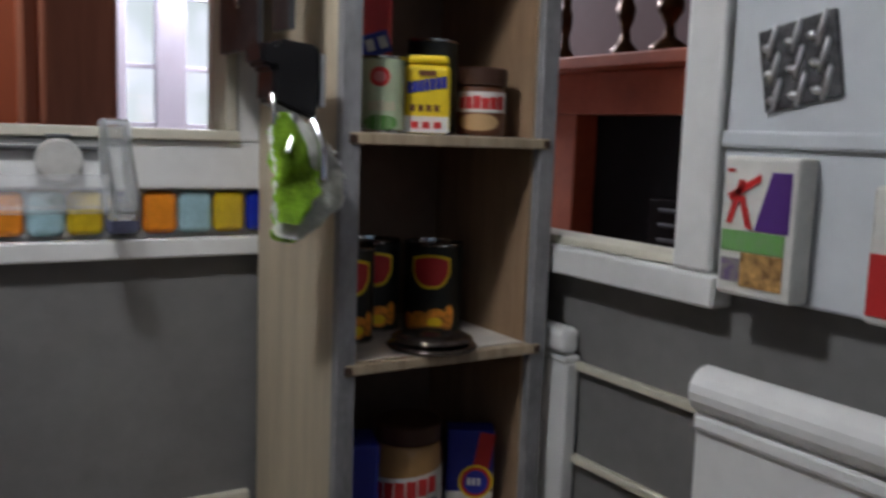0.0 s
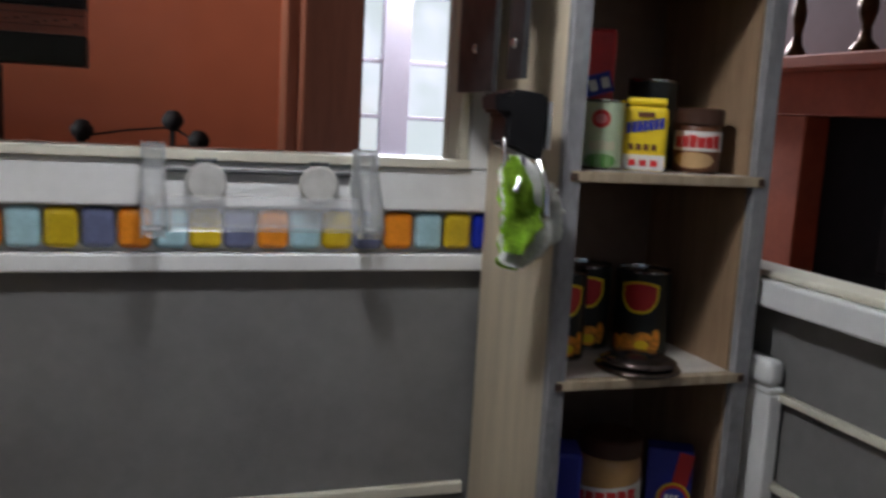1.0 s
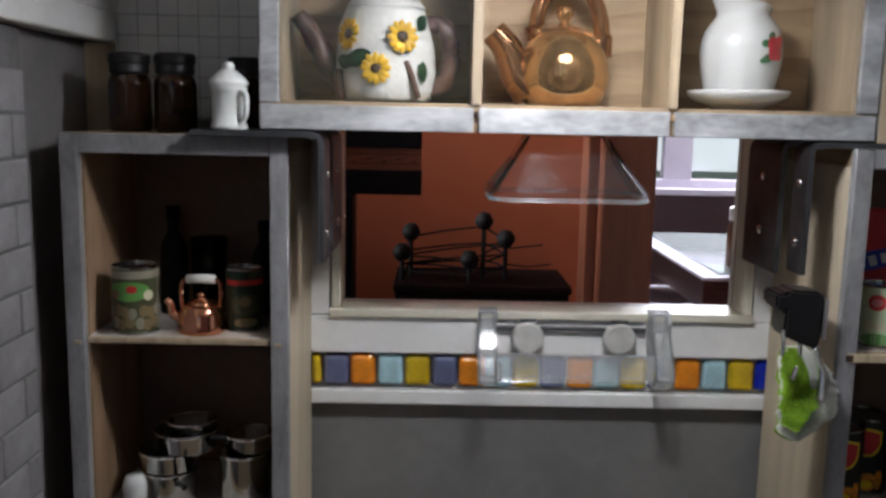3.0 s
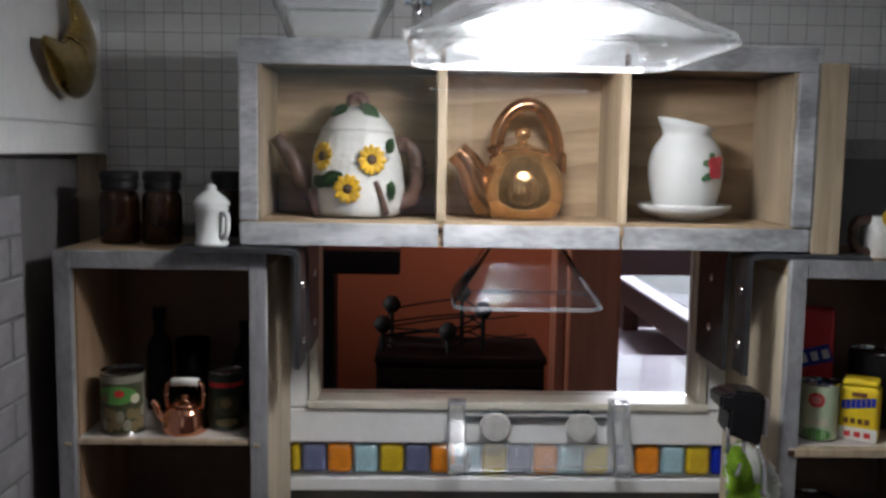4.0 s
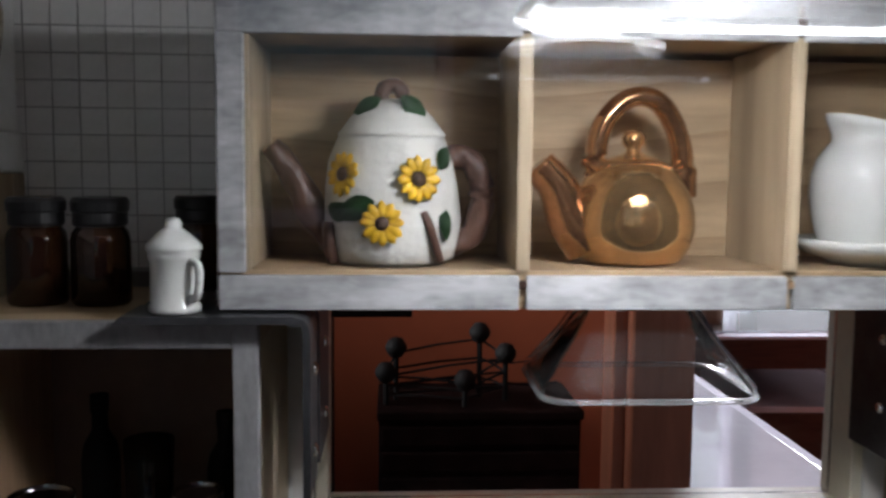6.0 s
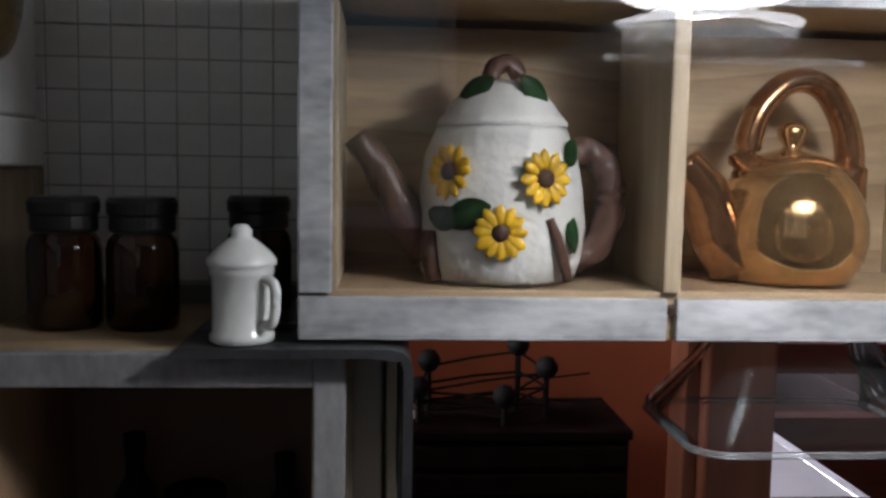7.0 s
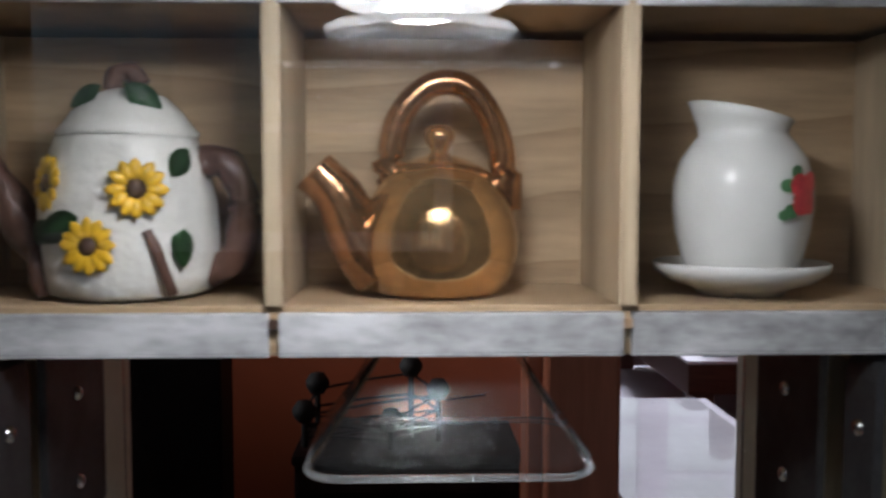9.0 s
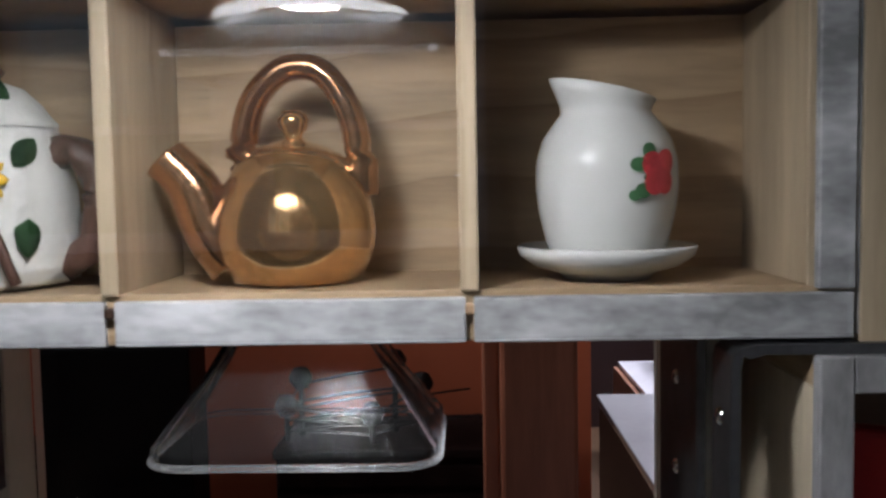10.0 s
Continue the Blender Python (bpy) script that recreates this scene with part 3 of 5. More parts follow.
COLLAR = mat("emissive_hood_collar", (0.93, 0.96, 1.0), 0.4, var=0, emit=11.0)
CORE = mat("lit_core", (0.94, 0.945, 1.0), 0.5, var=0, emit=215.0)
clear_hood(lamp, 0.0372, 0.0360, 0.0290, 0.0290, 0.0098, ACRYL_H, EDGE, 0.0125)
seat = Matrix.Translation((0, 0.016, 0))
part("collar", moved(lathe([(0.0233, 0.0098), (0.0241, 0.0103), (0.0235, 0.0109), (0.0160, 0.0109), (0.0160, 0.0103)], 48), seat), COLLAR, lamp, "hood collar given a glow in place of lamp light", smooth=True).visible_shadow = False
part("diffuser", moved(lathe([(0.0096, 0.0160), (0.015, 0.0162), (0.0190, 0.0168), (0.0213, 0.0176), (0.0220, 0.0185), (0.0220, 0.0193), (0, 0.0195)], 48), seat), LED, lamp, "glowing white diffuser")
part("core", moved(lathe([(0, 0.0132), (0.004, 0.0133), (0.0078, 0.0136), (0.0092, 0.0143), (0.0094, 0.0161), (0, 0.0162)], 40), seat), CORE, lamp, "bright centre of the lamp")
part("housing", moved(lathe([(0.0223, 0.0188), (0.0238, 0.0196), (0.0238, 0.0352), (0.021, 0.038), (0, 0.038)], 48), seat), WHITE, lamp)
part("stem", moved(lathe([(0.0018, 0.0385), (0.0018, TOPZ - LZ)], 12), seat), WHITE, lamp)
solid("ceiling", box(-0.1795, 0.200, 0.06, WY + 0.012, TOPZ, TOPZ + 0.01), WHITE, "white ceiling board of the miniature kitchen", "ceiling", kind="structure")

hd2 = thing("acrylic_hood", "clear acrylic hood hung under the display shelf", "hood", at=(0.0113, 0.2360, 0.2505))
clear_hood(hd2, 0.0268, 0.0202, 0.0145, 0.0095, 0.0208)


def towel_holder():
    h = thing("towel_holder", "clear acrylic bar holder stuck on the window's bottom board", "holder", at=(0.0228, 0.2763, 0.1717))
    for s in (-1, 1):
        x = s * 0.0345
        end = [(0.0, 0.029), (-0.006, 0.0300), (-0.009, 0.029), (-0.0105, 0.0255), (-0.0105, 0.021), (-0.014, 0.016), (-0.019, 0.010), (-0.0205, 0.0045), (-0.018, 0.0008), (-0.013, 0.0003), (-0.006, 0.006), (0.0, 0.014)]
        b = part("end_bracket", plate(end, x - 0.0029, x + 0.0029, "x", bevel=0.0009), ACRYL_M, h, "clear ribbed end bracket")
        for e in (-0.0033, 0.0033):
            part("side_plate", plate(end, x + e - 0.0004, x + e + 0.0004, "x"), ACRYL_S, b)
        for z, y0, y1 in ((0.0282, -0.0090, -0.0010), (0.0215, -0.0105, -0.0095), (0.0030, -0.0195, -0.0120)):
            part("rib", box(x - 0.0028, x + 0.0028, y0, y1, z, z + 0.0010, 0.0003), ACRYL_S, b)
        part("boss", moved(lathe([(0.0, 0), (0.0036, 0.0003), (0.0040, 0.0012), (0.003, 0.0018), (0, 0.0018)], 20), pose(x - s * 0.0038, -0.0150, 0.0060, 0, -90 * s, 0)), ACRYL_E, h)
    part("back_rail", box(-0.0305, 0.0305, -0.0024, -0.0004, 0.0200, 0.0216, 0.0005), STEEL, h, "thin dark rail")
    part("bar", box(-0.0305, 0.0305, -0.0165, -0.0158, 0.004, 0.0140, 0.0003), ACRYL_M, h)
    part("front_lip", box(-0.0305, 0.0305, -0.0185, -0.0167, 0.003, 0.0052, 0.0006), ACRYL_E, h)
    for x in (-0.0178, 0.0192):
        part("adhesive_pad", moved(lathe([(0, 0.0026), (0.0058, 0.0025), (0.0066, 0.0019), (0.0066, 0.0)], 28), pose(x, -0.0026, 0.0172, 90)), PAD, h, "round grey adhesive pad")
        part("catch", box(x - 0.0035, x + 0.0035, -0.0042, -0.0026, 0.0236, 0.0250, 0.0004), STEEL, h)

    for ob in h.children_recursive:
        ob.visible_shadow = ob.name.split(".")[0] in ("adhesive_pad", "back_rail", "end_bracket")


towel_holder()

# ---------- the clip and cloth ----------
def clip_and_cloth():
    c = thing("binder_clip", "black binder clip on the bracket's lower end", "clip", at=(0.0885, 0.2145, 0.2212))
    prof = [(-0.0094, 0.0004), (-0.0060, 0.0002), (-0.0045, 0.0018), (0.0060, 0.0008), (0.0068, -0.0010), (0.0064, -0.0120), (0.0058, -0.0185), (0.0010, -0.0170), (-0.0062, -0.0140), (-0.0058, -0.0055), (-0.0092, -0.0050)]
    part("body", plate(prof, -0.006, 0.0065, "y", bevel=0.0009), CLIPBLACK, c)
    # Added pale strip in place of the bright highlight at the clip's right.
    part("highlight_strip", box(0.0070, 0.0084, -0.0055, 0.0050, -0.0150, -0.0012, 0.0004), STUD, c, "pale strip added for the highlight beside the clip")
    for wire, rad in (([(-0.0062, -0.0055, -0.0120), (-0.0066, -0.0075, -0.0160), (-0.0068, -0.0085, -0.0200)], 0.0008),
                      ([(-0.0005, -0.0060, -0.0165), (-0.0026, -0.0105, -0.0215), (-0.0050, -0.0128, -0.0268)], 0.0008),
                      ([(0.0046, -0.0060, -0.0178), (0.0052, -0.0108, -0.0250), (0.0049, -0.0128, -0.0340)], 0.0013)):
        part("wire_handle", tube(spline(wire, 6), rad, 8), CHROME, c, "chrome wire handle", smooth=True)
    rag = random.Random(11)
    # folded cloth: a curved strip, green face with a white fleece border
    def sheet(w0, w1, lift, top, bot, amp):
        bm = bmesh.new()
        n, m = 30, 8
        grid = []
        for i in range(n + 1):
            t = i / n
            z = top + (bot - top) * t
            row = []
            for j in range(m + 1):
                s = j / m
                bulge = math.sin(math.pi * min(1, t * 1.02)) ** 0.8
                x = (w0 + (w1 - w0) * s) * (0.32 + 0.68 * bulge) + 0.0045 * math.sin(3.6 * t - 0.5) - 0.001
                x += (rag.uniform(-0.0006, 0.0006) + 0.0005 * math.sin(31 * t + 5 * s)) * (1 if j in (0, m) else 0.25)
                z = top + (bot - top) * t + (rag.uniform(-0.0004, 0.0004) if 0 < i < n else 0)
                y = lift - 0.0035 * math.sin(math.pi * s) + amp * math.sin(9 * t + 4 * s) + 0.004 * (s - 0.5) * math.cos(4 * t)
                row.append(bm.verts.new((x, y, z)))
            grid.append(row)
        for a, b in zip(grid, grid[1:]):
            for k in range(m):
                bm.faces.new((a[k], a[k + 1], b[k + 1], b[k]))
        bmesh.ops.solidify(bm, geom=list(bm.faces), thickness=0.0016)
        return bm
    k = thing("cloth", "lime green cloth with white fleece edge held in the clip", "cloth", at=(0.0887, 0.2128, 0.2015))
    part("green_face", sheet(-0.0096, 0.0018, -0.0062, 0.003, -0.0250, 0.0012), LIME, k, "fuzzy lime green face", smooth=True)
    part("white_border", sheet(-0.0092, 0.0104, -0.0032, 0.003, -0.0292, 0.0014), FLEECE, k, "white fleece backing and border", smooth=True)
    tufts = []
    for q in range(70):
        t = 0.08 + 0.90 * q / 70
        bulge = math.sin(math.pi * min(1, t * 1.02)) ** 0.8
        x = 0.0098 * (0.32 + 0.68 * bulge) + 0.0045 * math.sin(3.6 * t - 0.5) - 0.0012
        cone = lathe([(0.0005, 0), (0.00035, 0.0008), (0, 0.0017)], 5)
        tufts.append(moved(cone, Matrix.Translation((x + rag.uniform(-0.0012, 0.0004), -0.0030 + rag.uniform(-0.001, 0.001), 0.003 - 0.0322 * t)) @ pose(0, 0, 0, rag.uniform(-50, 50), 90 + rag.uniform(-40, 60), 0)))
    part("fringe", joined(*tufts), FLEECE, k, "ragged white fleece fringe", smooth=True)
    part("green_backing", sheet(-0.0080, 0.0075, 0.0002, 0.002, -0.0305, 0.0008), LIME, k, "", smooth=True)


clip_and_cloth()


# ---------- sunflower teapot ----------
def sunflower(parent, at, normal_turn, tilt, size):
    """A ring of petals round a seed head, lying on the pot."""
    f = Matrix.Translation(at) @ pose(0, 0, 0, 0, 0, normal_turn) @ pose(0, 0, 0, tilt)
    petals = []
    rp = random.Random(int(size * 1e5) + normal_turn)
    for k in range(12):
        a = 2 * math.pi * (k + rp.uniform(-0.16, 0.16)) / 12
        grow = rp.uniform(0.88, 1.1)
        b = lathe([(0, -1), (0.55, -0.6), (0.85, 0), (0.6, 0.6), (0, 1)], 8)
        m = pose(0, 0, 0, 0, math.degrees(a), 0) @ Matrix.Translation((0, -0.0003, size * 0.62)) @ Matrix.Diagonal((size * 0.275 * grow, size * 0.13, size * 0.40 * grow, 1))
        petals.append(moved(b, f @ m))
    fl = part("flower", joined(*petals), PETAL, parent, "raised yellow sunflower", smooth=True)
    part("seed_head", moved(lathe([(0.0, -0.0006), (size * 0.34, -0.0002), (size * 0.30, 0.0008), (0, 0.0012)], 16), f @ pose(0, 0, 0, 90)), SEED, fl, "dark seed head", smooth=True)


def leaf_bm(w, l, thick=0.0006):
    bm = bmesh.new()
    n = 8
    rows = []
    for i in range(n + 1):
        t = i / n
        ww = w * math.sin(math.pi * t) ** 0.75 + 0.0001
        z = l * (t - 0.5)
        rows.append([bm.verts.new((-ww, 0, z)), bm.verts.new((0, -thick * 1.6 * math.sin(math.pi * t), z)), bm.verts.new((ww, 0, z))])
    for a, b in zip(rows, rows[1:]):
        for k in range(2):
            bm.faces.new((a[k], a[k + 1], b[k + 1], b[k]))
    bmesh.ops.solidify(bm, geom=list(bm.faces), thickness=thick)
    return bm


def teapot():
    t = thing("sunflower_teapot", "white ceramic teapot with raised yellow sunflowers and bark handle", "teapot", at=(-0.0518, 0.2378, 0.2811))
    prof = [(0, 0), (0.0135, 0.0), (0.0160, 0.0012), (0.0168, 0.0045), (0.0172, 0.011), (0.0168, 0.019), (0.0155, 0.0255), (0.0138, 0.0300), (0.0134, 0.0312), (0.0118, 0.0316)]
    pot = lathe(prof, 64)
    for v in pot.verts:
        a = math.atan2(v.co.y, v.co.x)
        k = 1 + 0.018 * math.sin(3 * a + 160 * v.co.z) + 0.013 * math.sin(7 * a - 330 * v.co.z)
        v.co.x, v.co.y = v.co.x * k, v.co.y * k
    part("body", pot, CERAMIC_R, t, "rough white glazed body", smooth=True)
    part("lid", lathe([(0.0133, 0.0314), (0.0136, 0.0322), (0.0122, 0.0338), (0.0105, 0.0362), (0.0075, 0.0392), (0.003, 0.0408), (0, 0.041)], 48), CERAMIC_R, t, "white domed lid", smooth=True)
    part("knob", tube(spline([(-0.0028, -0.001, 0.0405), (-0.0018, -0.001, 0.0435), (0.001, -0.001, 0.0442), (0.0032, -0.001, 0.0415)], 5), lambda s: 0.0019, 10, wobble=0.1), BARK, t, "brown twig knob", smooth=True)
    part("spout", tube(spline([(-0.014, -0.001, 0.0065), (-0.0195, -0.0015, 0.0125), (-0.0242, -0.002, 0.0212), (-0.0300, -0.0025, 0.0290)], 7), lambda s: 0.0048 - 0.0021 * s, 16, wobble=0.09), BARK, t, "brown bark spout", smooth=True)
    part("handle", tube(spline([(0.0130, -0.001, 0.0250), (0.0180, -0.001, 0.0268), (0.0220, -0.001, 0.0222), (0.0226, -0.001, 0.0148), (0.0205, -0.001, 0.0075), (0.0150, -0.001, 0.0040)], 7), 0.0031, 14, wobble=0.1), BARK, t, "brown bark handle", smooth=True)
    part("stem", tube(spline([(0.0075, -0.0150, 0.0135), (0.0095, -0.0148, 0.0085), (0.0118, -0.0140, 0.0015)], 5), 0.0011, 8, wobble=0.1), BARK, t, "twig in relief", smooth=True)
    part("stem", tube(spline([(-0.0150, -0.0085, 0.0105), (-0.0150, -0.0092, 0.005), (-0.0140, -0.0085, 0.001)], 5), 0.0018, 8, wobble=0.1), BARK, t, "twig in relief", smooth=True)
    sunflower(t, (0.0062, -0.0163, 0.0212), 22, -6, 0.0058)
    sunflower(t, (-0.0022, -0.0176, 0.0108), -7, -2, 0.0054)
    sunflower(t, (-0.0115, -0.0115, 0.0222), -46, -7, 0.0057)
    for (x, y, z, rz, roll, w, l) in ((-0.0085, -0.0155, 0.0142, -28, 70, 0.0030, 0.0105), (-0.0125, -0.0120, 0.0135, -45, 100, 0.0028, 0.009), (0.0130, -0.0112, 0.0108, 50, 8, 0.0024, 0.009),
                                      (0.0125, -0.0100, 0.0262, 48, 40, 0.0022, 0.007), (-0.0060, -0.0066, 0.0388, -25, 62, 0.0020, 0.0080), (0.0052, -0.0074, 0.0384, 30, -50, 0.0026, 0.0085), (-0.0005, -0.0165, 0.0128, 0, 40, 0.0022, 0.006)):
        part("leaf", moved(leaf_bm(w, l), Matrix.Translation((x, y, z)) @ pose(0, 0, 0, 0, 0, rz) @ pose(0, 0, 0, -12) @ pose(0, 0, 0, 0, roll, 0)), LEAF, t, "raised green leaf", smooth=True)


teapot()


def gold_kettle():
    t = thing("gold_kettle", "gold lustre ceramic kettle with a high arched handle", "kettle", at=(0.0098, 0.2375, 0.2811))
    t.scale = (1.06, 1.06, 1.03)
    prof = [(0, 0), (0.0105, 0.0), (0.0122, 0.0008), (0.0142, 0.0045), (0.0152, 0.0085), (0.0150, 0.0128), (0.0138, 0.0172), (0.0119, 0.0208), (0.0110, 0.0220)]
    part("body", lathe(prof, 56), GOLD, t, smooth=True)
    part("lid", lathe([(0.0112, 0.0218), (0.0106, 0.0228), (0.0086, 0.0246), (0.0058, 0.0261), (0.0030, 0.0270), (0.0018, 0.0275), (0.0016, 0.0281), (0.0027, 0.0295), (0.0030, 0.0311), (0.0020, 0.0327), (0, 0.0331)], 40), GOLD, t, smooth=True)
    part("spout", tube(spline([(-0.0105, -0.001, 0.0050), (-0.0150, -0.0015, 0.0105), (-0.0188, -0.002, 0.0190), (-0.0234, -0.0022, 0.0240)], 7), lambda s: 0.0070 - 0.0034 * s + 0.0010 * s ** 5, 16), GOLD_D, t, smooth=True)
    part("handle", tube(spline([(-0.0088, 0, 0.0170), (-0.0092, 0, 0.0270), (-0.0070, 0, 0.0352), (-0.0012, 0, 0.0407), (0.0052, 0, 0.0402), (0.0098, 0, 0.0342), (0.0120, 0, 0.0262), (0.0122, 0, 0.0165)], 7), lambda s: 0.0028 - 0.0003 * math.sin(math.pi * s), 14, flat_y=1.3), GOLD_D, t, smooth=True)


gold_kettle()


def pitcher():
    sc = solid("saucer", lathe([(0, 0.0), (0.0085, 0.0), (0.0095, 0.0012), (0.0142, 0.0026), (0.0169, 0.0046), (0.0175, 0.0062), (0.0171, 0.0066), (0.0142, 0.0042), (0.0090, 0.0030), (0, 0.0028)], 56), CERAMIC, "white glazed saucer under the pitcher", "saucer", at=(0.0710, 0.2365, 0.2811), smooth=True)
    t = thing("rose_pitcher", "white glazed pitcher with a red rose decal", "pitcher", at=(0.0711, 0.2365, 0.2841))
    prof = [(0, 0), (0.0094, 0), (0.0102, 0.0006), (0.0119, 0.0045), (0.0132, 0.0100), (0.0138, 0.0150), (0.0136, 0.0198), (0.0124, 0.0240), (0.0103, 0.0270), (0.0089, 0.0287), (0.0087, 0.0300), (0.0093, 0.0318), (0.0101, 0.0338), (0.0095, 0.0340), (0.0082, 0.0318), (0.0078, 0.0295)]
    bm = lathe(prof, 56)
    for v in bm.verts:
        if v.co.z > 0.0285:
            k = (v.co.z - 0.0285) / 0.0065
            v.co.x *= 1 + (0.12 if v.co.x < 0 else -0.07) * k
            v.co.z += (-v.co.x * 0.27 - 0.0006) * k
    part("body", bm, CERAMIC, t, smooth=True)
    r = 0.0137
    rose = []
    for (a, z, s) in ((33, 0.0172, 1.0), (27, 0.0188, 0.75), (40, 0.0192, 0.75), (29, 0.0154, 0.72), (39, 0.0156, 0.75)):
        lo, hi = oval(z, 0.0031 * s)
        rose.append(wrap(r + 0.0003 * s, a - 12.5 * s, a + 12.5 * s, lo, hi, 14))
    part("rose_decal", joined(*rose), ROSE, t, "red rose decal", smooth=True)
    leaves = []
    for (a, z, w, h) in ((16, 0.0188, 8, 0.0013), (19, 0.0140, 7, 0.0014), (12, 0.0132, 5, 0.0010), (24, 0.0212, 6, 0.0015), (24, 0.0164, 5, 0.0006)):
        lo, hi = oval(z, h)
        leaves.append(wrap(r + 0.0002, a - w, a + w, lo, hi, 10))
    part("leaf_decal", joined(*leaves), ROSELEAF, t, "green leaf decal", smooth=True)


pitcher()


# ---------- things on the tin cabinet's top ----------
def amber_jar(at, label):
    j = thing("amber_jar", label, "jar", at=at, group="amber jars")
    JS = Matrix.Diagonal((1.10, 1.10, 1.27, 1))
    part("glass", moved(lathe([(0, 0.0), (0.0062, 0.0), (0.0068, 0.0008), (0.0068, 0.0128), (0.0064, 0.0146), (0.0052, 0.0160), (0.0052, 0.0172), (0.0046, 0.0172), (0.0046, 0.016), (0.0060, 0.0145), (0.0060, 0.0012), (0, 0.0010)], 36), JS), AMBER, j, "dark amber glass", smooth=True)
    part("cap", moved(lathe([(0.0054, 0.0158), (0.0060, 0.0160), (0.0062, 0.0166), (0.0061, 0.0186), (0.0065, 0.0190), (0.0066, 0.0208), (0.0060, 0.0217), (0, 0.0218)], 36), JS), BLACK, j, "black screw cap")


amber_jar((-0.1427, 0.2450, 0.2691), "small dark amber jar with a black screw cap")
amber_jar((-0.1266, 0.2450, 0.2691), "small dark amber jar with a black screw cap")
amber_jar((-0.1047, 0.2620, 0.2691), "small dark amber jar with a black cap behind the white jug")


def milk_jug():
    j = thing("milk_jug", "small white lidded jug with a side handle", "jug", at=(-0.1022, 0.2205, 0.2710))
    j.scale = (1.08, 1.08, 1.11)
    part("body", lathe([(0, 0), (0.0050, 0), (0.0056, 0.0004), (0.0056, 0.0015), (0.0051, 0.0020), (0.0051, 0.0108), (0.0054, 0.0112), (0.0056, 0.0122), (0.0054, 0.0132)], 32), CERAMIC, j, smooth=True)
    part("lid", lathe([(0.0060, 0.0131), (0.0060, 0.0140), (0.0048, 0.0154), (0.0026, 0.0172), (0.0018, 0.0177), (0.0019, 0.0188), (0.0012, 0.0197), (0, 0.0199)], 32), CERAMIC, j, smooth=True)
    part("handle", tube(spline([(0.0040, -0.0030, 0.0110), (0.0060, -0.0048, 0.0104), (0.0064, -0.0052, 0.0075), (0.0058, -0.0048, 0.0040), (0.0040, -0.0032, 0.0030)], 6), 0.0009, 10), CERAMIC, j, smooth=True)


milk_jug()


def crescent():
    b = thing("gold_crescent", "glossy dark gold ceramic crescent hung on the white cabinet", "ornament", at=(-0.1583, 0.2385, 0.3405))
    path = [(0.002, -0.001, 0.0195), (0.002, 0.005, 0.0130), (0.002, 0.0075, 0.0040), (0.002, 0.0030, -0.0050), (0.002, -0.0080, -0.0065), (0.002, -0.0180, -0.0030), (0.002, -0.0255, 0.0005)]
    fat = [0.0022, 0.0062, 0.0118, 0.0128, 0.0098, 0.0056, 0.0018]

    def girth(s):
        k = min(int(s * 6), 5)
        return fat[k] + (fat[k + 1] - fat[k]) * (s * 6 - k)
    part("body", tube(spline(path, 7), girth, 20, flat_y=0.42), OLIVEGOLD, b, smooth=True)
    part("tip", moved(lathe([(0, -0.002), (0.0018, -0.0014), (0.002, 0.001), (0.0012, 0.0022), (0, 0.0024)], 14), pose(0.002, -0.001, 0.0200)), SEED, b, "dark tip", smooth=True)


crescent()

# ---------- things on the display shelf's top ----------
def tap_set():
    t = thing("tap_set", "small chrome tap pair on a white base", "tap", at=(-0.0198, 0.228, 0.3441))
    t.scale = (1.25, 1.4, 1.5)
    part("base", box(-0.0125, 0.0125, -0.005, 0.005, 0, 0.0028, 0.0008), WHITE, t)
    for x in (-0.0080, 0.0080):
        h = part("tap", lathe([(0.0036, 0.0028), (0.0036, 0.0036), (0.0016, 0.0044), (0.0014, 0.0080), (0.0022, 0.0086), (0.0022, 0.0105), (0.0012, 0.0115), (0, 0.0116)], 20, center=(x, 0, 0)), CHROME, t, "chrome tap", smooth=True)
        part("cross_handle", joined(box(x - 0.0042, x + 0.0042, -0.0008, 0.0008, 0.0086, 0.0102, 0.0005), box(x - 0.0008, x + 0.0008, -0.0042, 0.0042, 0.0086, 0.0102, 0.0005)), CHROME, h, "chrome cross handle")


tap_set()
dish = thing("acrylic_dish", "empty clear acrylic dish on the display shelf", "dish", at=(-0.0615, 0.240, 0.3450))
dish.matrix_world = pose(-0.0615, 0.240, 0.3632, 180)
clear_hood(dish, 0.0225, 0.0180, 0.0155, 0.0110, 0.0188, ACRYL_M)
part("steel_insert", box(-0.0190, 0.0190, -0.0120, -0.0106, 0.0040, 0.0052, 0.0004), STEEL, dish, "thin dark steel bar")


def mug():
    m = thing("brown_and_white_mug", "white mug with a brown bark handle on the cabinet top", "mug", at=(0.1440, 0.2300, 0.2691))
    part("body", lathe([(0, 0), (0.0062, 0), (0.0070, 0.0008), (0.0072, 0.0150), (0.0068, 0.0152), (0.0066, 0.002), (0, 0.0018)], 32), CERAMIC_R, m, smooth=True)
    part("handle", tube(spline([(-0.006, -0.002, 0.0140), (-0.0115, -0.003, 0.0130), (-0.0125, -0.003, 0.0075), (-0.0105, -0.003, 0.0030), (-0.006, -0.002, 0.0020)], 6), 0.0019, 12, wobble=0.1), BARK, m, "brown bark handle", smooth=True)
    part("flower", moved(lathe([(0, -0.001), (0.0034, 0), (0, 0.0012)], 12), pose(-0.001, -0.0076, 0.0150, 80)), PETAL, m, "yellow flower")


mug()


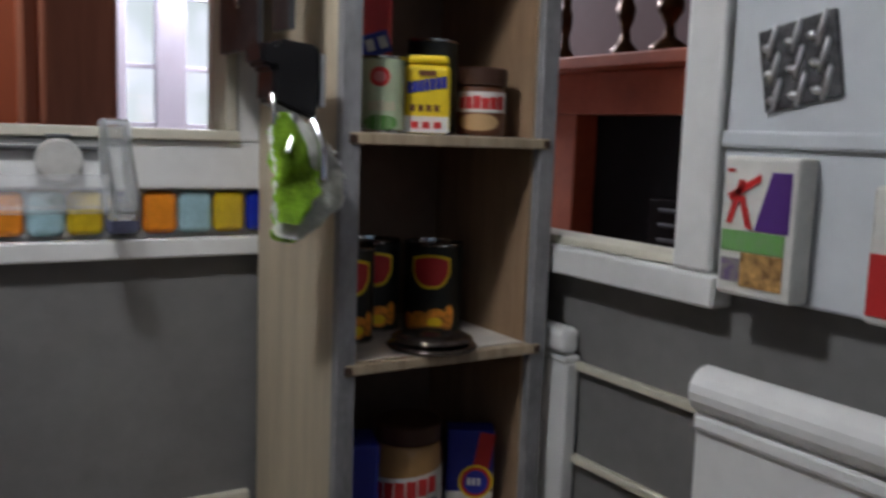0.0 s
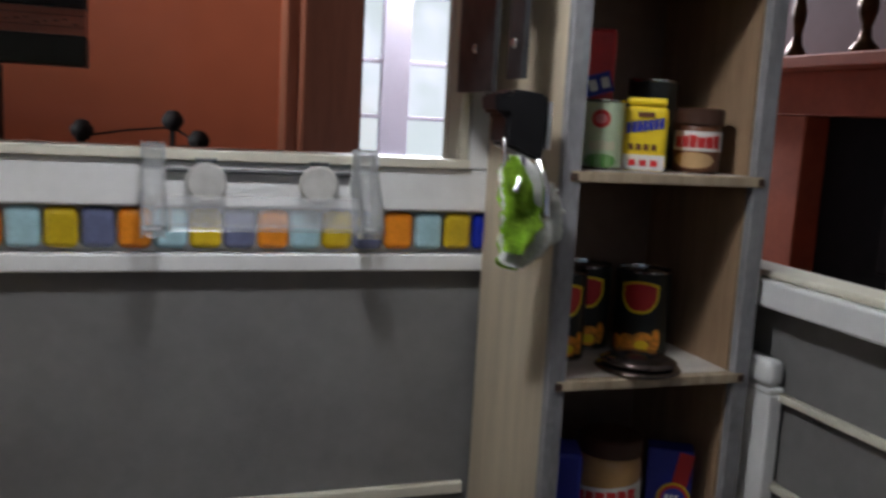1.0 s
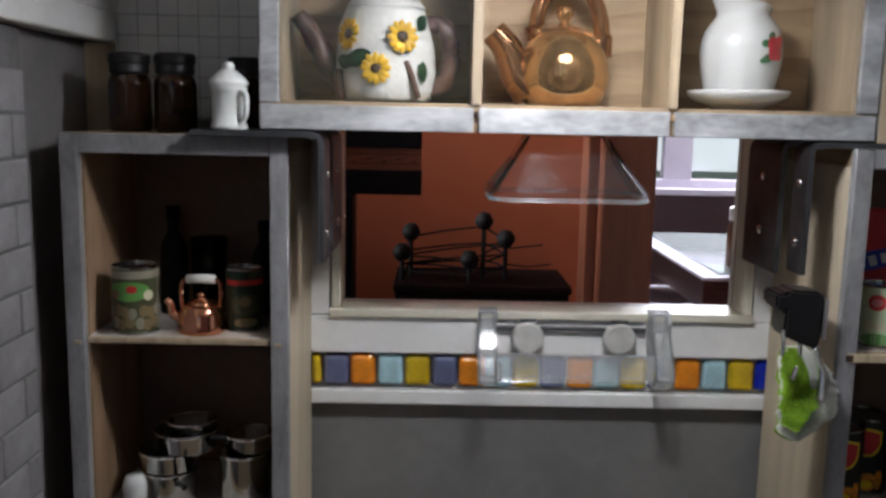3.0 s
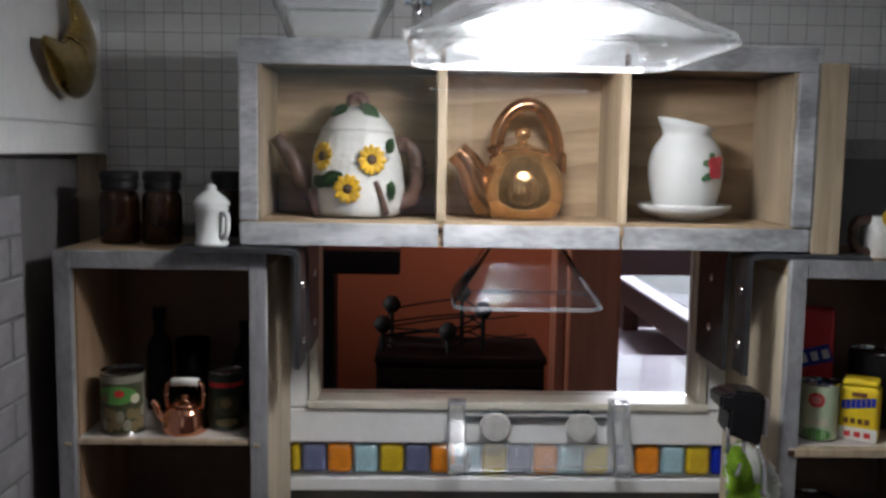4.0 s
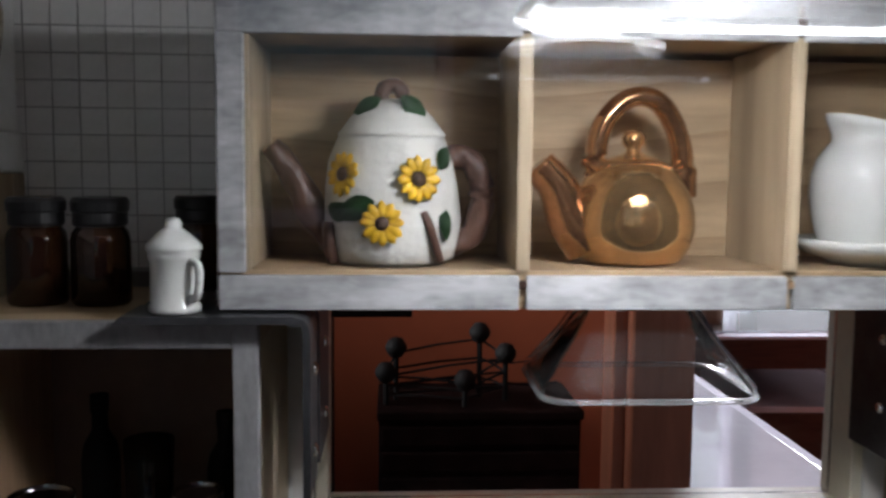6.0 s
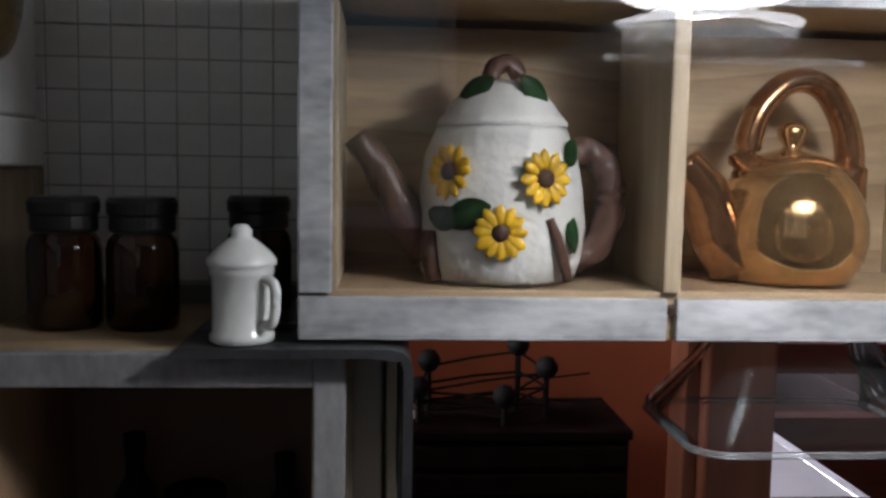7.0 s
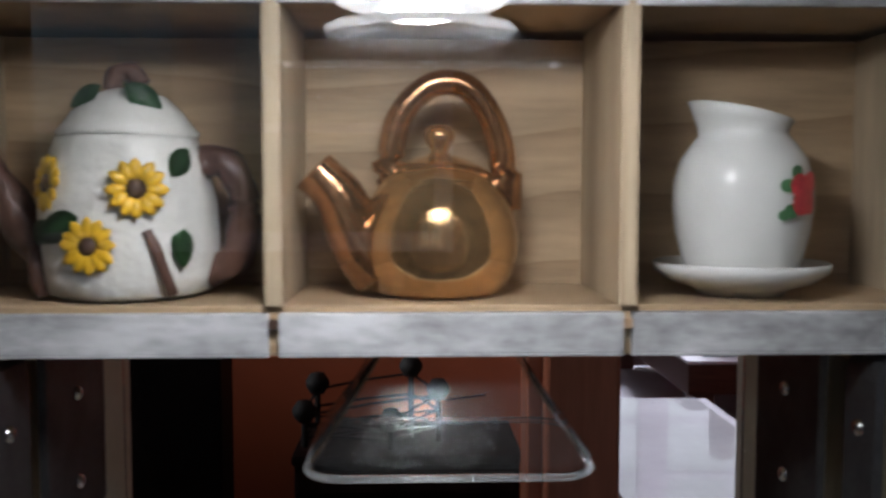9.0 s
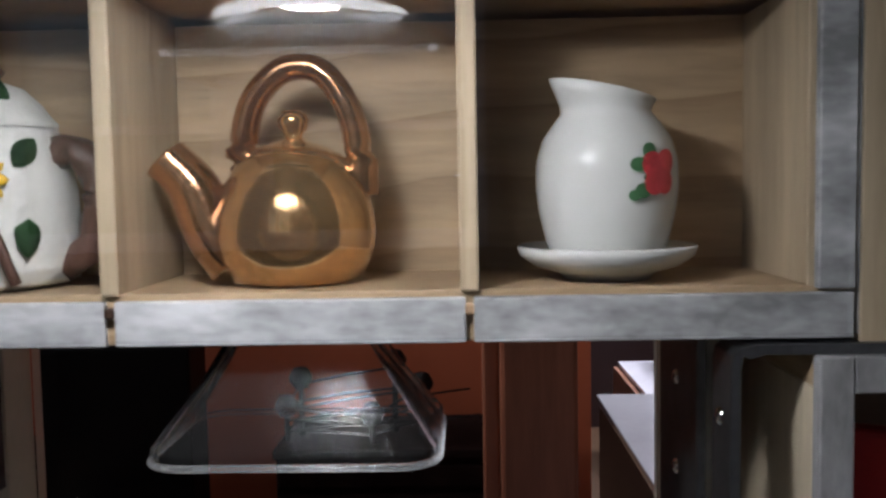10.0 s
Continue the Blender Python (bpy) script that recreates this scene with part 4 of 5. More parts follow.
# ---------- tins and jars ----------
def tin(at, r, h, wall, label, category="tin", name="tin", turn=0, rim=True):
    t = thing(name, label, category, at=at, turn=turn)
    part("can", lathe([(0, 0.0003), (r * 0.94, 0.0003), (r, 0), (r, 0.0006), (r * 0.975, 0.0009), (r * 0.975, h - 0.0009), (r, h - 0.0006), (r, h), (r * 0.94, h), (r * 0.93, h - 0.0007), (0, h - 0.0007)], 40), ALU, t, "metal can", smooth=False)
    part("label", wrap(r * 0.975, -180, 180, level(0.0009), level(h - 0.0009), 40, lift=0.0001), wall, t, "printed paper label", smooth=True)
    return t


def blot(parent, r, a0, a1, z, h, m, name="print", lift=0.0002):
    lo, hi = oval(z, h)
    return part(name, wrap(r * 0.975, a0, a1, lo, hi, 14, lift=lift), m, parent, smooth=True)


def band(parent, r, a0, a1, z0, z1, m, name="print", lift=0.0002):
    return part(name, wrap(r * 0.975, a0, a1, level(z0), level(z1), max(4, int(abs(a1 - a0) / 8)), lift=lift), m, parent, smooth=True)


def letters_bar(parent, r, a0, a1, z0, z1, n, m, lift=0.0003):
    """Short upright bars in a row, for lettering that stays plain."""
    bms = []
    step = (a1 - a0) / n
    for i in range(n):
        hgt = (z1 - z0) * (0.86 + 0.14 * ((i * 7) % 3) / 2)
        bms.append(wrap(r * 0.975, a0 + i * step, a0 + (i + 0.90) * step, level(z0), level(z0 + hgt), 3, lift=lift))
    return part("print", joined(*bms), m, parent, smooth=True)


SHL = 0.2001
L_OLIVE = flat("label_olive", (0.060, 0.066, 0.030))
L_BEAN = flat("label_bean", (0.19, 0.14, 0.065))
L_GREYC = flat("label_grey_cream", (0.25, 0.235, 0.18))
t1 = tin((-0.1380, 0.2300, SHL), 0.0080, 0.0235, L_OLIVE, "vegetable tin with a green and cream picture label", turn=16)
band(t1, 0.008, -180, 180, 0.0195, 0.0222, L_GREYC)
blot(t1, 0.008, -75, 40, 0.0152, 0.0034, L_GRN, lift=0.0003)
blot(t1, 0.008, -20, 6, 0.0160, 0.0013, L_RED, lift=0.0005)
blot(t1, 0.008, 20, 46, 0.0138, 0.0018, L_CRM, lift=0.0005)
blot(t1, 0.008, -62, -36, 0.0142, 0.0016, L_BEAN, lift=0.0005)
for k in range(14):
    a, z = -78 + (k % 7) * 21 + (k // 7) * 9 + (k * 5) % 7, 0.0034 + (k // 7) * 0.0040 + 0.0003 * ((k * 3) % 5)
    blot(t1, 0.008, a - 12, a + 10 + (k * 3) % 5, z, 0.0021, (L_BEAN, L_GREYC, L_BEAN)[k % 3], "bean_print", 0.0003)
band(t1, 0.008, 62, 70, 0.001, 0.0224, L_GREYC, lift=0.0003)
t2 = tin((-0.1010, 0.2350, SHL), 0.0066, 0.0225, L_DGRN, "green tin with a red band on its label", turn=18)
band(t2, 0.0066, -70, 70, 0.0168, 0.0186, L_RED)
blot(t2, 0.0066, -50, 45, 0.0098, 0.0040, L_OLIVE)
blot(t2, 0.0066, -24, 14, 0.0110, 0.0018, L_BEAN, lift=0.0004)
blot(t2, 0.0066, -40, 36, 0.0036, 0.0016, L_BEAN, lift=0.0003)


def copper_kettle():
    k = thing("copper_kettle", "tiny polished copper kettle with a white grip", "kettle", at=(-0.1150, 0.2300, SHL))
    part("body", lathe([(0, 0), (0.0078, 0), (0.0084, 0.0006), (0.0084, 0.0018), (0.0080, 0.0060), (0.0070, 0.0088), (0.0052, 0.0102), (0, 0.0105)], 36), COPPER, k, smooth=True)
    part("lid", lathe([(0.0050, 0.0103), (0.0046, 0.0110), (0.0015, 0.0118), (0.0012, 0.0124), (0.0018, 0.0132), (0, 0.0140)], 28), COPPER, k, smooth=True)
    part("spout", tube(spline([(-0.0068, 0, 0.0040), (-0.0100, 0, 0.0062), (-0.0108, 0, 0.0095), (-0.0125, 0, 0.0112)], 5), lambda s: 0.0018 - 0.0006 * s, 12), COPPER, k, smooth=True)
    h = part("handle", tube(spline([(-0.0066, 0, 0.0088), (-0.0070, 0, 0.0150), (-0.0050, 0, 0.0185), (0.0050, 0, 0.0185), (0.0070, 0, 0.0150), (0.0066, 0, 0.0088)], 6), 0.0008, 10, flat_y=1.6), COPPER, k, smooth=True)
    part("grip", tube([(-0.0050, 0, 0.0186), (0, 0, 0.0189), (0.0050, 0, 0.0186)], 0.0016, 12), L_WHT, h, "white grip", smooth=True)


copper_kettle()


MATTDARK = mat("matt_dark_plastic", (0.012, 0.011, 0.010), 0.7, ior=1.2, var=0.3, scale=200)


def bottle(at, r, h, m, capm, label, lab=None):
    b = thing("bottle", label, "bottle", at=at)
    part("body", lathe([(0, 0), (r * 0.95, 0), (r, 0.0006), (r, h * 0.55), (r * 0.85, h * 0.66), (r * 0.42, h * 0.76), (r * 0.40, h * 0.92), (0, h * 0.92)], 28), m, b, smooth=True)
    part("cap", lathe([(r * 0.46, h * 0.88), (r * 0.48, h * 0.90), (r * 0.48, h), (0, h)], 20), capm, b)
    if lab:
        part("label", wrap(r, -80, 80, level(h * 0.12), level(h * 0.45), 20), lab, b, smooth=True)


bottle((-0.1330, 0.260, SHL), 0.0052, 0.041, MATTDARK, MATTDARK, "dark bottle at the back of the shelf")
bottle((-0.0985, 0.260, SHL), 0.0050, 0.036, MATTDARK, MATTDARK, "small black bottle at the back of the shelf")
solid("drinking_glass", lathe([(0, 0.0), (0.0052, 0), (0.0058, 0.0010), (0.0068, 0.030), (0.0064, 0.030), (0.0054, 0.002), (0, 0.0018)], 28), PANE, "clear drinking glass at the back of the shelf", "glass", at=(-0.1180, 0.2540, SHL), smooth=True)


def pan(at, r, h, label, handle=None, name="cooking_pot"):
    p = thing(name, label, "pot", at=at)
    part("body", lathe([(0, 0), (r * 0.92, 0), (r, 0.001), (r, h - 0.0006), (r * 1.04, h), (r * 0.97, h), (r * 0.95, 0.0014), (0, 0.0012)], 36), ALU, p, smooth=True)
    part("rim", lathe([(r * 1.03, h - 0.0005), (r * 1.06, h), (r * 1.03, h + 0.0005)], 36), CHROME, p)
    if handle:
        part("handle", tube(spline([(r * 0.98 * math.cos(handle), r * 0.98 * math.sin(handle), h * 0.8), (r * 1.5 * math.cos(handle), r * 1.5 * math.sin(handle), h * 0.95), (r * 2.1 * math.cos(handle), r * 2.1 * math.sin(handle), h * 1.0)], 5), 0.0011, 8), BLACK, p, "black handle")


SH2 = 0.1341
pan((-0.1290, 0.2350, SH2), 0.0095, 0.0130, "shiny small metal pot on the cabinet shelf", radians(-60))
pan((-0.1020, 0.2350, SH2), 0.0088, 0.0200, "tall shiny metal pot on the cabinet shelf")
pan((-0.1290, 0.2350, SH2 + 0.0137), 0.0105, 0.0070, "shallow metal pan stacked in a pot")
pan((-0.1225, 0.2345, SH2 + 0.0212), 0.0108, 0.0070, "wide metal bowl stacked on the pans", name="bowl")
pan((-0.1205, 0.2345, SH2 + 0.0228), 0.0084, 0.0090, "small metal bowl nested in a wider one", name="bowl")
pan((-0.1000, 0.2355, SH2 + 0.0208), 0.0085, 0.0060, "shallow dark gold pan stacked on a pot", radians(200))
solid("white_shaker", lathe([(0, 0), (0.0040, 0), (0.0042, 0.012), (0.0030, 0.0150), (0, 0.0155)], 24), CERAMIC, "small white shaker beside the pots", "shaker", at=(-0.1380, 0.2230, SH2), smooth=True)
SH3 = 0.0681
bw = thing("red_pot", "dark red lidded pot on the lower shelf", "pot", at=(-0.119, 0.236, SH3))
part("body", lathe([(0, 0), (0.013, 0), (0.0145, 0.001), (0.0150, 0.018), (0.0142, 0.018), (0, 0.0175)], 36), L_BRN, bw, smooth=True)
part("lid", lathe([(0.0152, 0.018), (0.0150, 0.0192), (0.0060, 0.0225), (0.0018, 0.0230), (0.0018, 0.0245), (0.0030, 0.0260), (0, 0.0275)], 36), L_RED, bw, "dark red lid", smooth=True)

# groceries, upper compartment
RS1 = 0.2004
g = tin((0.1232, 0.2278, RS1), 0.0069, 0.0218, L_LGRN, "pale green baby food tin with a red oval", turn=-30)
blot(g, 0.0068, -28, 24, 0.0158, 0.0028, L_RED)
blot(g, 0.0068, -18, 14, 0.0158, 0.0015, L_PNK, lift=0.0003)
blot(g, 0.0068, -45, 50, 0.0028, 0.0022, L_GRN)
letters_bar(g, 0.0068, -30, 40, 0.0062, 0.0092, 5, L_CRM)


def tub(at, w, d, h, wall, label, name="cocoa_tub", turn=0):
    t = thing(name, label, "tub", at=at, turn=turn)
    part("body", box(-w, w, -d, d, 0, h, 0.0018, 3), wall, t)
    return t


cz = tub((0.1388, 0.2273, RS1), 0.0069, 0.0052, 0.0205, L_YEL, "yellow cocoa powder tub with blue lettering bars", turn=-32)
part("lid", box(-0.0062, 0.0062, -0.0048, 0.0048, 0.0206, 0.0232, 0.0010), L_YEL, cz)
part("print", joined(*[box(-0.0060 + i * 0.0017, -0.0045 + i * 0.0017, -0.0054, -0.00525, 0.0118 + i * 0.0003, 0.0152 + i * 0.0003) for i in range(7)]), L_BLUE, cz)
part("print", box(-0.0066, 0.0066, -0.0054, -0.00525, 0.0004, 0.0052), L_WHT, cz, "white foot of the label")
part("print", joined(*[box(-0.0046 + i * 0.0034, -0.0024 + i * 0.0034, -0.0056, -0.0054, 0.0016, 0.0036) for i in range(3)]), L_RED, cz)
part("print", box(-0.0026, 0.0026, -0.0056, -0.0054, 0.0170, 0.0186, 0.00005), L_BRN, cz)
part("print", joined(*[box(-0.0050 + i * 0.0024, -0.0034 + i * 0.0024, -0.0055, -0.00535, 0.0066, 0.0086) for i in range(4)]), L_BRN, cz)
ng = thing("spread_jar", "squat hazelnut spread jar with a red and white label", "jar", at=(0.1590, 0.2278, RS1), turn=-34)
part("glass", lathe([(0, 0), (0.0068, 0), (0.0076, 0.0008), (0.0076, 0.0130), (0.0070, 0.0150), (0.0066, 0.0158), (0, 0.0158)], 36), L_BRN, ng, "brown spread behind glass", smooth=True)
part("lid", lathe([(0.0072, 0.0155), (0.0078, 0.0157), (0.0078, 0.0205), (0.0070, 0.0210), (0, 0.0210)], 36), flat("lid_dark_brown", (0.06, 0.025, 0.014)), ng, "dark brown lid")
part("label", wrap(0.0077, -75, 75, level(0.0072), level(0.0135), 20), L_WHT, ng, "white paper label", smooth=True)
letters_bar(ng, 0.0079, -58, 58, 0.0082, 0.0122, 6, L_RED)
blot(ng, 0.0079, -60, 45, 0.0042, 0.0026, L_TAN)
cc = tin((0.1515, 0.2458, RS1), 0.0085, 0.0300, L_BLK, "tall black tin standing behind the tub", turn=-32)
blot(cc, 0.0082, -25, 25, 0.0250, 0.0012, L_RED)
fb = thing("snack_bag", "upright red and blue snack packet at the back of the shelf", "packet", at=(0.1285, 0.2518, RS1), turn=-24)
part("packet", box(-0.0095, 0.0095, -0.0035, 0.0035, 0, 0.046, 0.0015), L_RED, fb)
part("print", moved(box(-0.009, 0.009, -0.0002, 0.0002, -0.0035, 0.0035), pose(0, -0.0037, 0.026, 0, -18, 0)), L_BLUE, fb, "slanted blue panel")
part("print", joined(*[moved(box(-0.007 + i * 0.0042, -0.0045 + i * 0.0042, -0.0001, 0.0001, -0.0018, 0.0018), pose(0, -0.0042, 0.026, 0, -18, 0)) for i in range(4)]), L_WHT, fb)

# peach tins, middle compartment
RS2 = 0.1349


def peach_tin(at, turn):
    p = tin(at, 0.0098, 0.0300, L_BLK, "black-green peach tin with a red shield", turn=turn)
    r = 0.0098
    part("shield", wrap(r * 0.975, -40, 40, lambda t: 0.0152 + 0.0050 * abs(2 * t - 1) ** 3.2, lambda t: 0.0266 - 0.0012 * (2 * t - 1) ** 2, 16, lift=0.0002), L_YEL, p, "yellow rimmed red shield", smooth=True)
    part("shield_face", wrap(r * 0.975, -34, 34, lambda t: 0.0163 + 0.0042 * abs(2 * t - 1) ** 3.2, lambda t: 0.0257 - 0.0012 * (2 * t - 1) ** 2, 16, lift=0.0003), L_RED, p, smooth=True)
    for a, z, w, h in ((-20, 0.0045, 22, 0.0032), (12, 0.0052, 24, 0.0036), (40, 0.0060, 12, 0.0040), (-48, 0.0040, 14, 0.0028)):
        blot(p, r, a - w, a + w, z, h, L_ORG, "fruit_print", 0.0002)
    blot(p, r, -5, 25, 0.0042, 0.0016, L_YEL, "fruit_print", 0.0003)
    return p


peach_tin((0.1545, 0.2458, RS2), -36)
peach_tin((0.1372, 0.2578, RS2), -22)
peach_tin((0.1206, 0.2448, RS2), -10)
LIDMETAL = mat("dark_bronze_metal", (0.10, 0.078, 0.07), 0.2, 0.85, var=0.2, scale=90)
ld = thing("pot_lid", "dark glassy pot lids lying flat at the shelf's front", "lid", at=(0.1415, 0.2243, RS2))
part("lower_lid", lathe([(0, 0), (0.0136, 0), (0.0143, 0.0006), (0.0134, 0.0014), (0.004, 0.0030), (0, 0.0031)], 40), LIDMETAL, ld, smooth=True)
part("upper_lid", lathe([(0, 0.0028), (0.0122, 0.0022), (0.0128, 0.0030), (0.0104, 0.0042), (0.003, 0.0056), (0, 0.0057)], 40), LIDMETAL, ld, "steel rimmed lid", smooth=True)

# lower compartment
RS3 = 0.0696
pb = thing("peanut_butter_jar", "peanut butter jar with brown lid and white label", "jar", at=(0.1400, 0.2348, RS3), turn=-28)
L_DBRN = flat("label_dark_brown", (0.055, 0.022, 0.012))
L_GRYBL = flat("label_grey_blue", (0.12, 0.17, 0.24))
part("jar", lathe([(0, 0), (0.0102, 0), (0.0114, 0.0012), (0.0114, 0.0290), (0.0108, 0.0320), (0.0101, 0.0332), (0, 0.0332)], 40), PEANUT, pb, "tan peanut butter in the jar", smooth=True)
part("lid", lathe([(0.0104, 0.0330), (0.0111, 0.0332), (0.0111, 0.0386), (0.0104, 0.0392), (0, 0.0392)], 40), L_DBRN, pb, "dark brown lid")
part("label", wrap(0.0116, -78, 78, lambda t: 0.0050 + 0.0050 * t, lambda t: 0.0215 + 0.0040 * t, 20), L_WHT, pb, "slanted white label", smooth=True)
bars = []
for i in range(6):
    a = -56 + i * 18
    bars.append(wrap(0.0118, a, a + 15.5, level(0.0148 + 0.0006 * i), level(0.0208 + 0.0005 * i), 3))
part("print", joined(*bars), L_RED, pb, "", smooth=True)
part("print", wrap(0.0118, -50, 52, lambda t: 0.0085 + 0.0035 * t, lambda t: 0.0128 + 0.0035 * t, 12), L_GRYBL, pb, smooth=True)
ck = thing("cracker_box", "upright dark blue and white packet with a ringed emblem", "box", at=(0.1620, 0.2308, RS3), turn=-30)
part("carton", box(-0.0078, 0.0078, -0.0045, 0.0045, 0, 0.0345, 0.0005), L_BLUE, ck)
part("print", box(-0.0077, 0.0077, -0.0048, -0.0046, 0.0005, 0.0135), L_WHT, ck)
for rr, mm, dy in ((0.0058, L_YEL, 0.0000), (0.0050, L_RED, 0.0002), (0.0040, L_BLUE, 0.0004)):
    part("emblem", moved(lathe([(0, 0), (rr, 0), (rr, 0.0002), (0, 0.0002)], 28), pose(0.002, -0.0048 - dy, 0.0170, 90)), mm, ck)
part("print", joined(*[box(-0.0008 + i * 0.0016, 0.0002 + i * 0.0016, -0.0056, -0.0054, 0.0160, 0.0185) for i in range(3)]), L_WHT, ck)
part("print", moved(box(-0.0008, 0.0045, -0.0001, 0.0001, -0.006, 0.006), pose(0.0028, -0.0047, 0.028, 0, 10, 0)), L_RED, ck)
part("print", moved(lathe([(0, 0), (0.0035, 0), (0, 0.0002)], 16), pose(-0.005, -0.0049, 0.0055, 90)), L_RED, ck)
bb = thing("blue_packet", "bright blue packet standing against the cabinet side", "packet", at=(0.1202, 0.2318, RS3), turn=-20)
part("packet", box(-0.0060, 0.0060, -0.008, 0.008, 0, 0.037, 0.0012), L_BLUE, bb)
part("print", box(-0.0045, 0.0050, -0.0083, -0.0081, 0.006, 0.018), flat("label_sky_blue", (0.06, 0.16, 0.42)), bb)

# ---------- things on the side wall ----------
cb = thing("cereal_box", "white cereal box with a red stroke and purple wedge", "box", at=(0.1833, 0.1338, 0.1634))
CS = Matrix.Diagonal((0.88, 0.78, 0.895, 1))
part("carton", moved(box(-0.0085, 0.0, -0.0138, 0.0138, 0, 0.0385, 0.0012), CS), L_WHT, cb)
FX = -0.0087


def cereal_print(bm, m, label=""):
    return part("print", moved(bm, CS), m, cb, label)


cereal_print(plate([(-0.0120, 0.0345), (-0.0050, 0.0345), (0.0005, 0.0185), (-0.0120, 0.0185)], FX - 0.0001, FX + 0.0001, "x"), L_PUR, "purple wedge")
cereal_print(box(FX - 0.0002, FX, -0.0110, 0.0125, 0.0125, 0.0182, 0.00005), mat("green_print", (0.12, 0.30, 0.08), 0.45, var=0.4, scale=380, second=(0.20, 0.36, 0.16)), "green band")
cereal_print(box(FX - 0.0002, FX, -0.0110, 0.0045, 0.0030, 0.0124), mat("cereal_print", (0.46, 0.27, 0.10), 0.45, var=0.6, scale=420, second=(0.16, 0.08, 0.03)), "picture of cereal")
cereal_print(box(FX - 0.0002, FX, 0.0048, 0.0120, 0.0040, 0.0105), mat("berry_print", (0.10, 0.06, 0.16), 0.45, var=0.6, scale=500, second=(0.30, 0.28, 0.24)), "picture of berries")
for pts in ([(0.0110, 0.0200), (0.0090, 0.0200), (0.0045, 0.0320), (0.0070, 0.0322)], [(0.0100, 0.0262), (0.0110, 0.0280), (-0.0012, 0.0340), (-0.0012, 0.0318)], [(0.0066, 0.0270), (0.0046, 0.0280), (0.0010, 0.0188), (0.0034, 0.0192)]):
    cereal_print(plate(pts, FX - 0.0004, FX - 0.0002, "x"), L_RED, "red brush stroke")
cereal_print(box(FX - 0.0003, FX - 0.0001, 0.0090, 0.0118, 0.0340, 0.0350), L_RED)

dp = thing("tread_plate", "square of dark steel tread plate tilted on the panel", "plate", at=(0.1835, 0.1305, 0.2202))
m_t = pose(0, 0, 0, -11)
part("sheet", moved(box(-0.0012, 0.0, -0.0105, 0.0105, -0.0100, 0.0100, 0.0003), m_t), mat("dark_steel", (0.10, 0.10, 0.105), 0.38, 1.0, var=0.5, scale=320, bump=0.6), dp)
# Bars and studs are paler than their sheet: highlights put into the metal's colour.
for i in range(3):
    for j in range(3):
        bar_bm = lathe([(0, -1), (0.45, -0.8), (0.6, 0), (0.45, 0.8), (0, 1)], 10)
        part("tread_bar", moved(bar_bm, m_t @ pose(-0.0013, -0.0068 + 0.0068 * i, -0.0064 + 0.0064 * j, 24) @ Matrix.Diagonal((0.0013, 0.0013, 0.0045, 1))), STUD, dp, smooth=True)
        dot_bm = lathe([(0, -1), (0.7, -0.5), (0.9, 0), (0.7, 0.5), (0, 1)], 10)
        part("tread_stud", moved(dot_bm, m_t @ pose(-0.0013, -0.0042 + 0.0062 * i, -0.0075 + 0.0064 * j, -60) @ Matrix.Diagonal((0.0012, 0.0013, 0.0016, 1))), STUD, dp, smooth=True)
rc = thing("red_packet", "red and white packet on the pale panel", "box", at=(0.1833, 0.0940, 0.1629))
part("carton", box(-0.0060, 0, -0.0115, 0.0115, 0, 0.030, 0.0010), L_WHT, rc)
part("print", box(-0.0063, -0.0061, -0.0108, 0.0108, 0.002, 0.0155), L_RED, rc, "red lower half")


def chair(y0, y1, x, z1, label):
    """White chair with a rolled top rail, its back along the side wall."""
    c = thing("white_chair", label, "chair", at=(x, (y0 + y1) / 2, FLOOR), group="white chairs")
    hw = (y1 - y0) / 2
    h = z1 - FLOOR
    part("backrest", box(-0.0035, 0.0035, -hw, hw, 0.09, h - 0.009, 0.0008), WHITE, c)
    part("top_rail", joined(moved(tube([(0, -hw, 0), (0, 0, 0), (0, hw, 0)], 0.0058, 18), Matrix.Translation((-0.001, 0, h - 0.0058))), box(-0.0048, 0.0035, -hw, hw, h - 0.0155, h - 0.0110, 0.0012)), WHITE, c, smooth=False)
    part("seat", box(-0.062, 0.0035, -hw, hw, 0.082, 0.0895, 0.0015), WHITE, c)
    for yy in (-hw + 0.003, hw - 0.003):
        part("leg", box(-0.003, 0.003, yy - 0.003, yy + 0.003, 0, 0.0819, 0.0006), WHITE, c)
        part("leg", box(-0.060, -0.054, yy - 0.003, yy + 0.003, 0, 0.0819, 0.0006), WHITE, c)


chair(0.072, 0.1362, 0.1660, 0.1476, "white painted wooden chair with a rolled top rail")
wb = thing("white_headboard", "white painted board with a rolled top against the grey wall", "board", at=(0.1860, 0.225, FLOOR))
part("board", box(-0.0025, 0.0028, -0.0165, 0.0165, 0, 0.2035, 0.0008), WHITE, wb)
part("neck", box(-0.0030, 0.0028, -0.0165, 0.0165, 0.2036, 0.2058, 0.0006), WHITE, wb)
part("top_rail", box(-0.0042, 0.0028, -0.0165, 0.0165, 0.2059, 0.2150, 0.0025, 3), WHITE, wb)

# ---------- the room beyond ----------
RF = -0.86
solid("ground", box(-60, 60, -60, 90, RF - 0.35, RF - 0.25), TREES, "green ground outside the house", "ground", kind="structure")
solid("room_floor", box(-1.9, 2.0, -1.8, 4.45, RF - 0.1, RF), ROOMFLOOR, "dark wooden floor of the room", "floor", kind="structure")
solid("room_ceiling", box(-1.9, 2.0, -1.8, 4.45, 1.65, 1.75), ROOMCEIL, "white ceiling of the room", "ceiling", kind="structure")
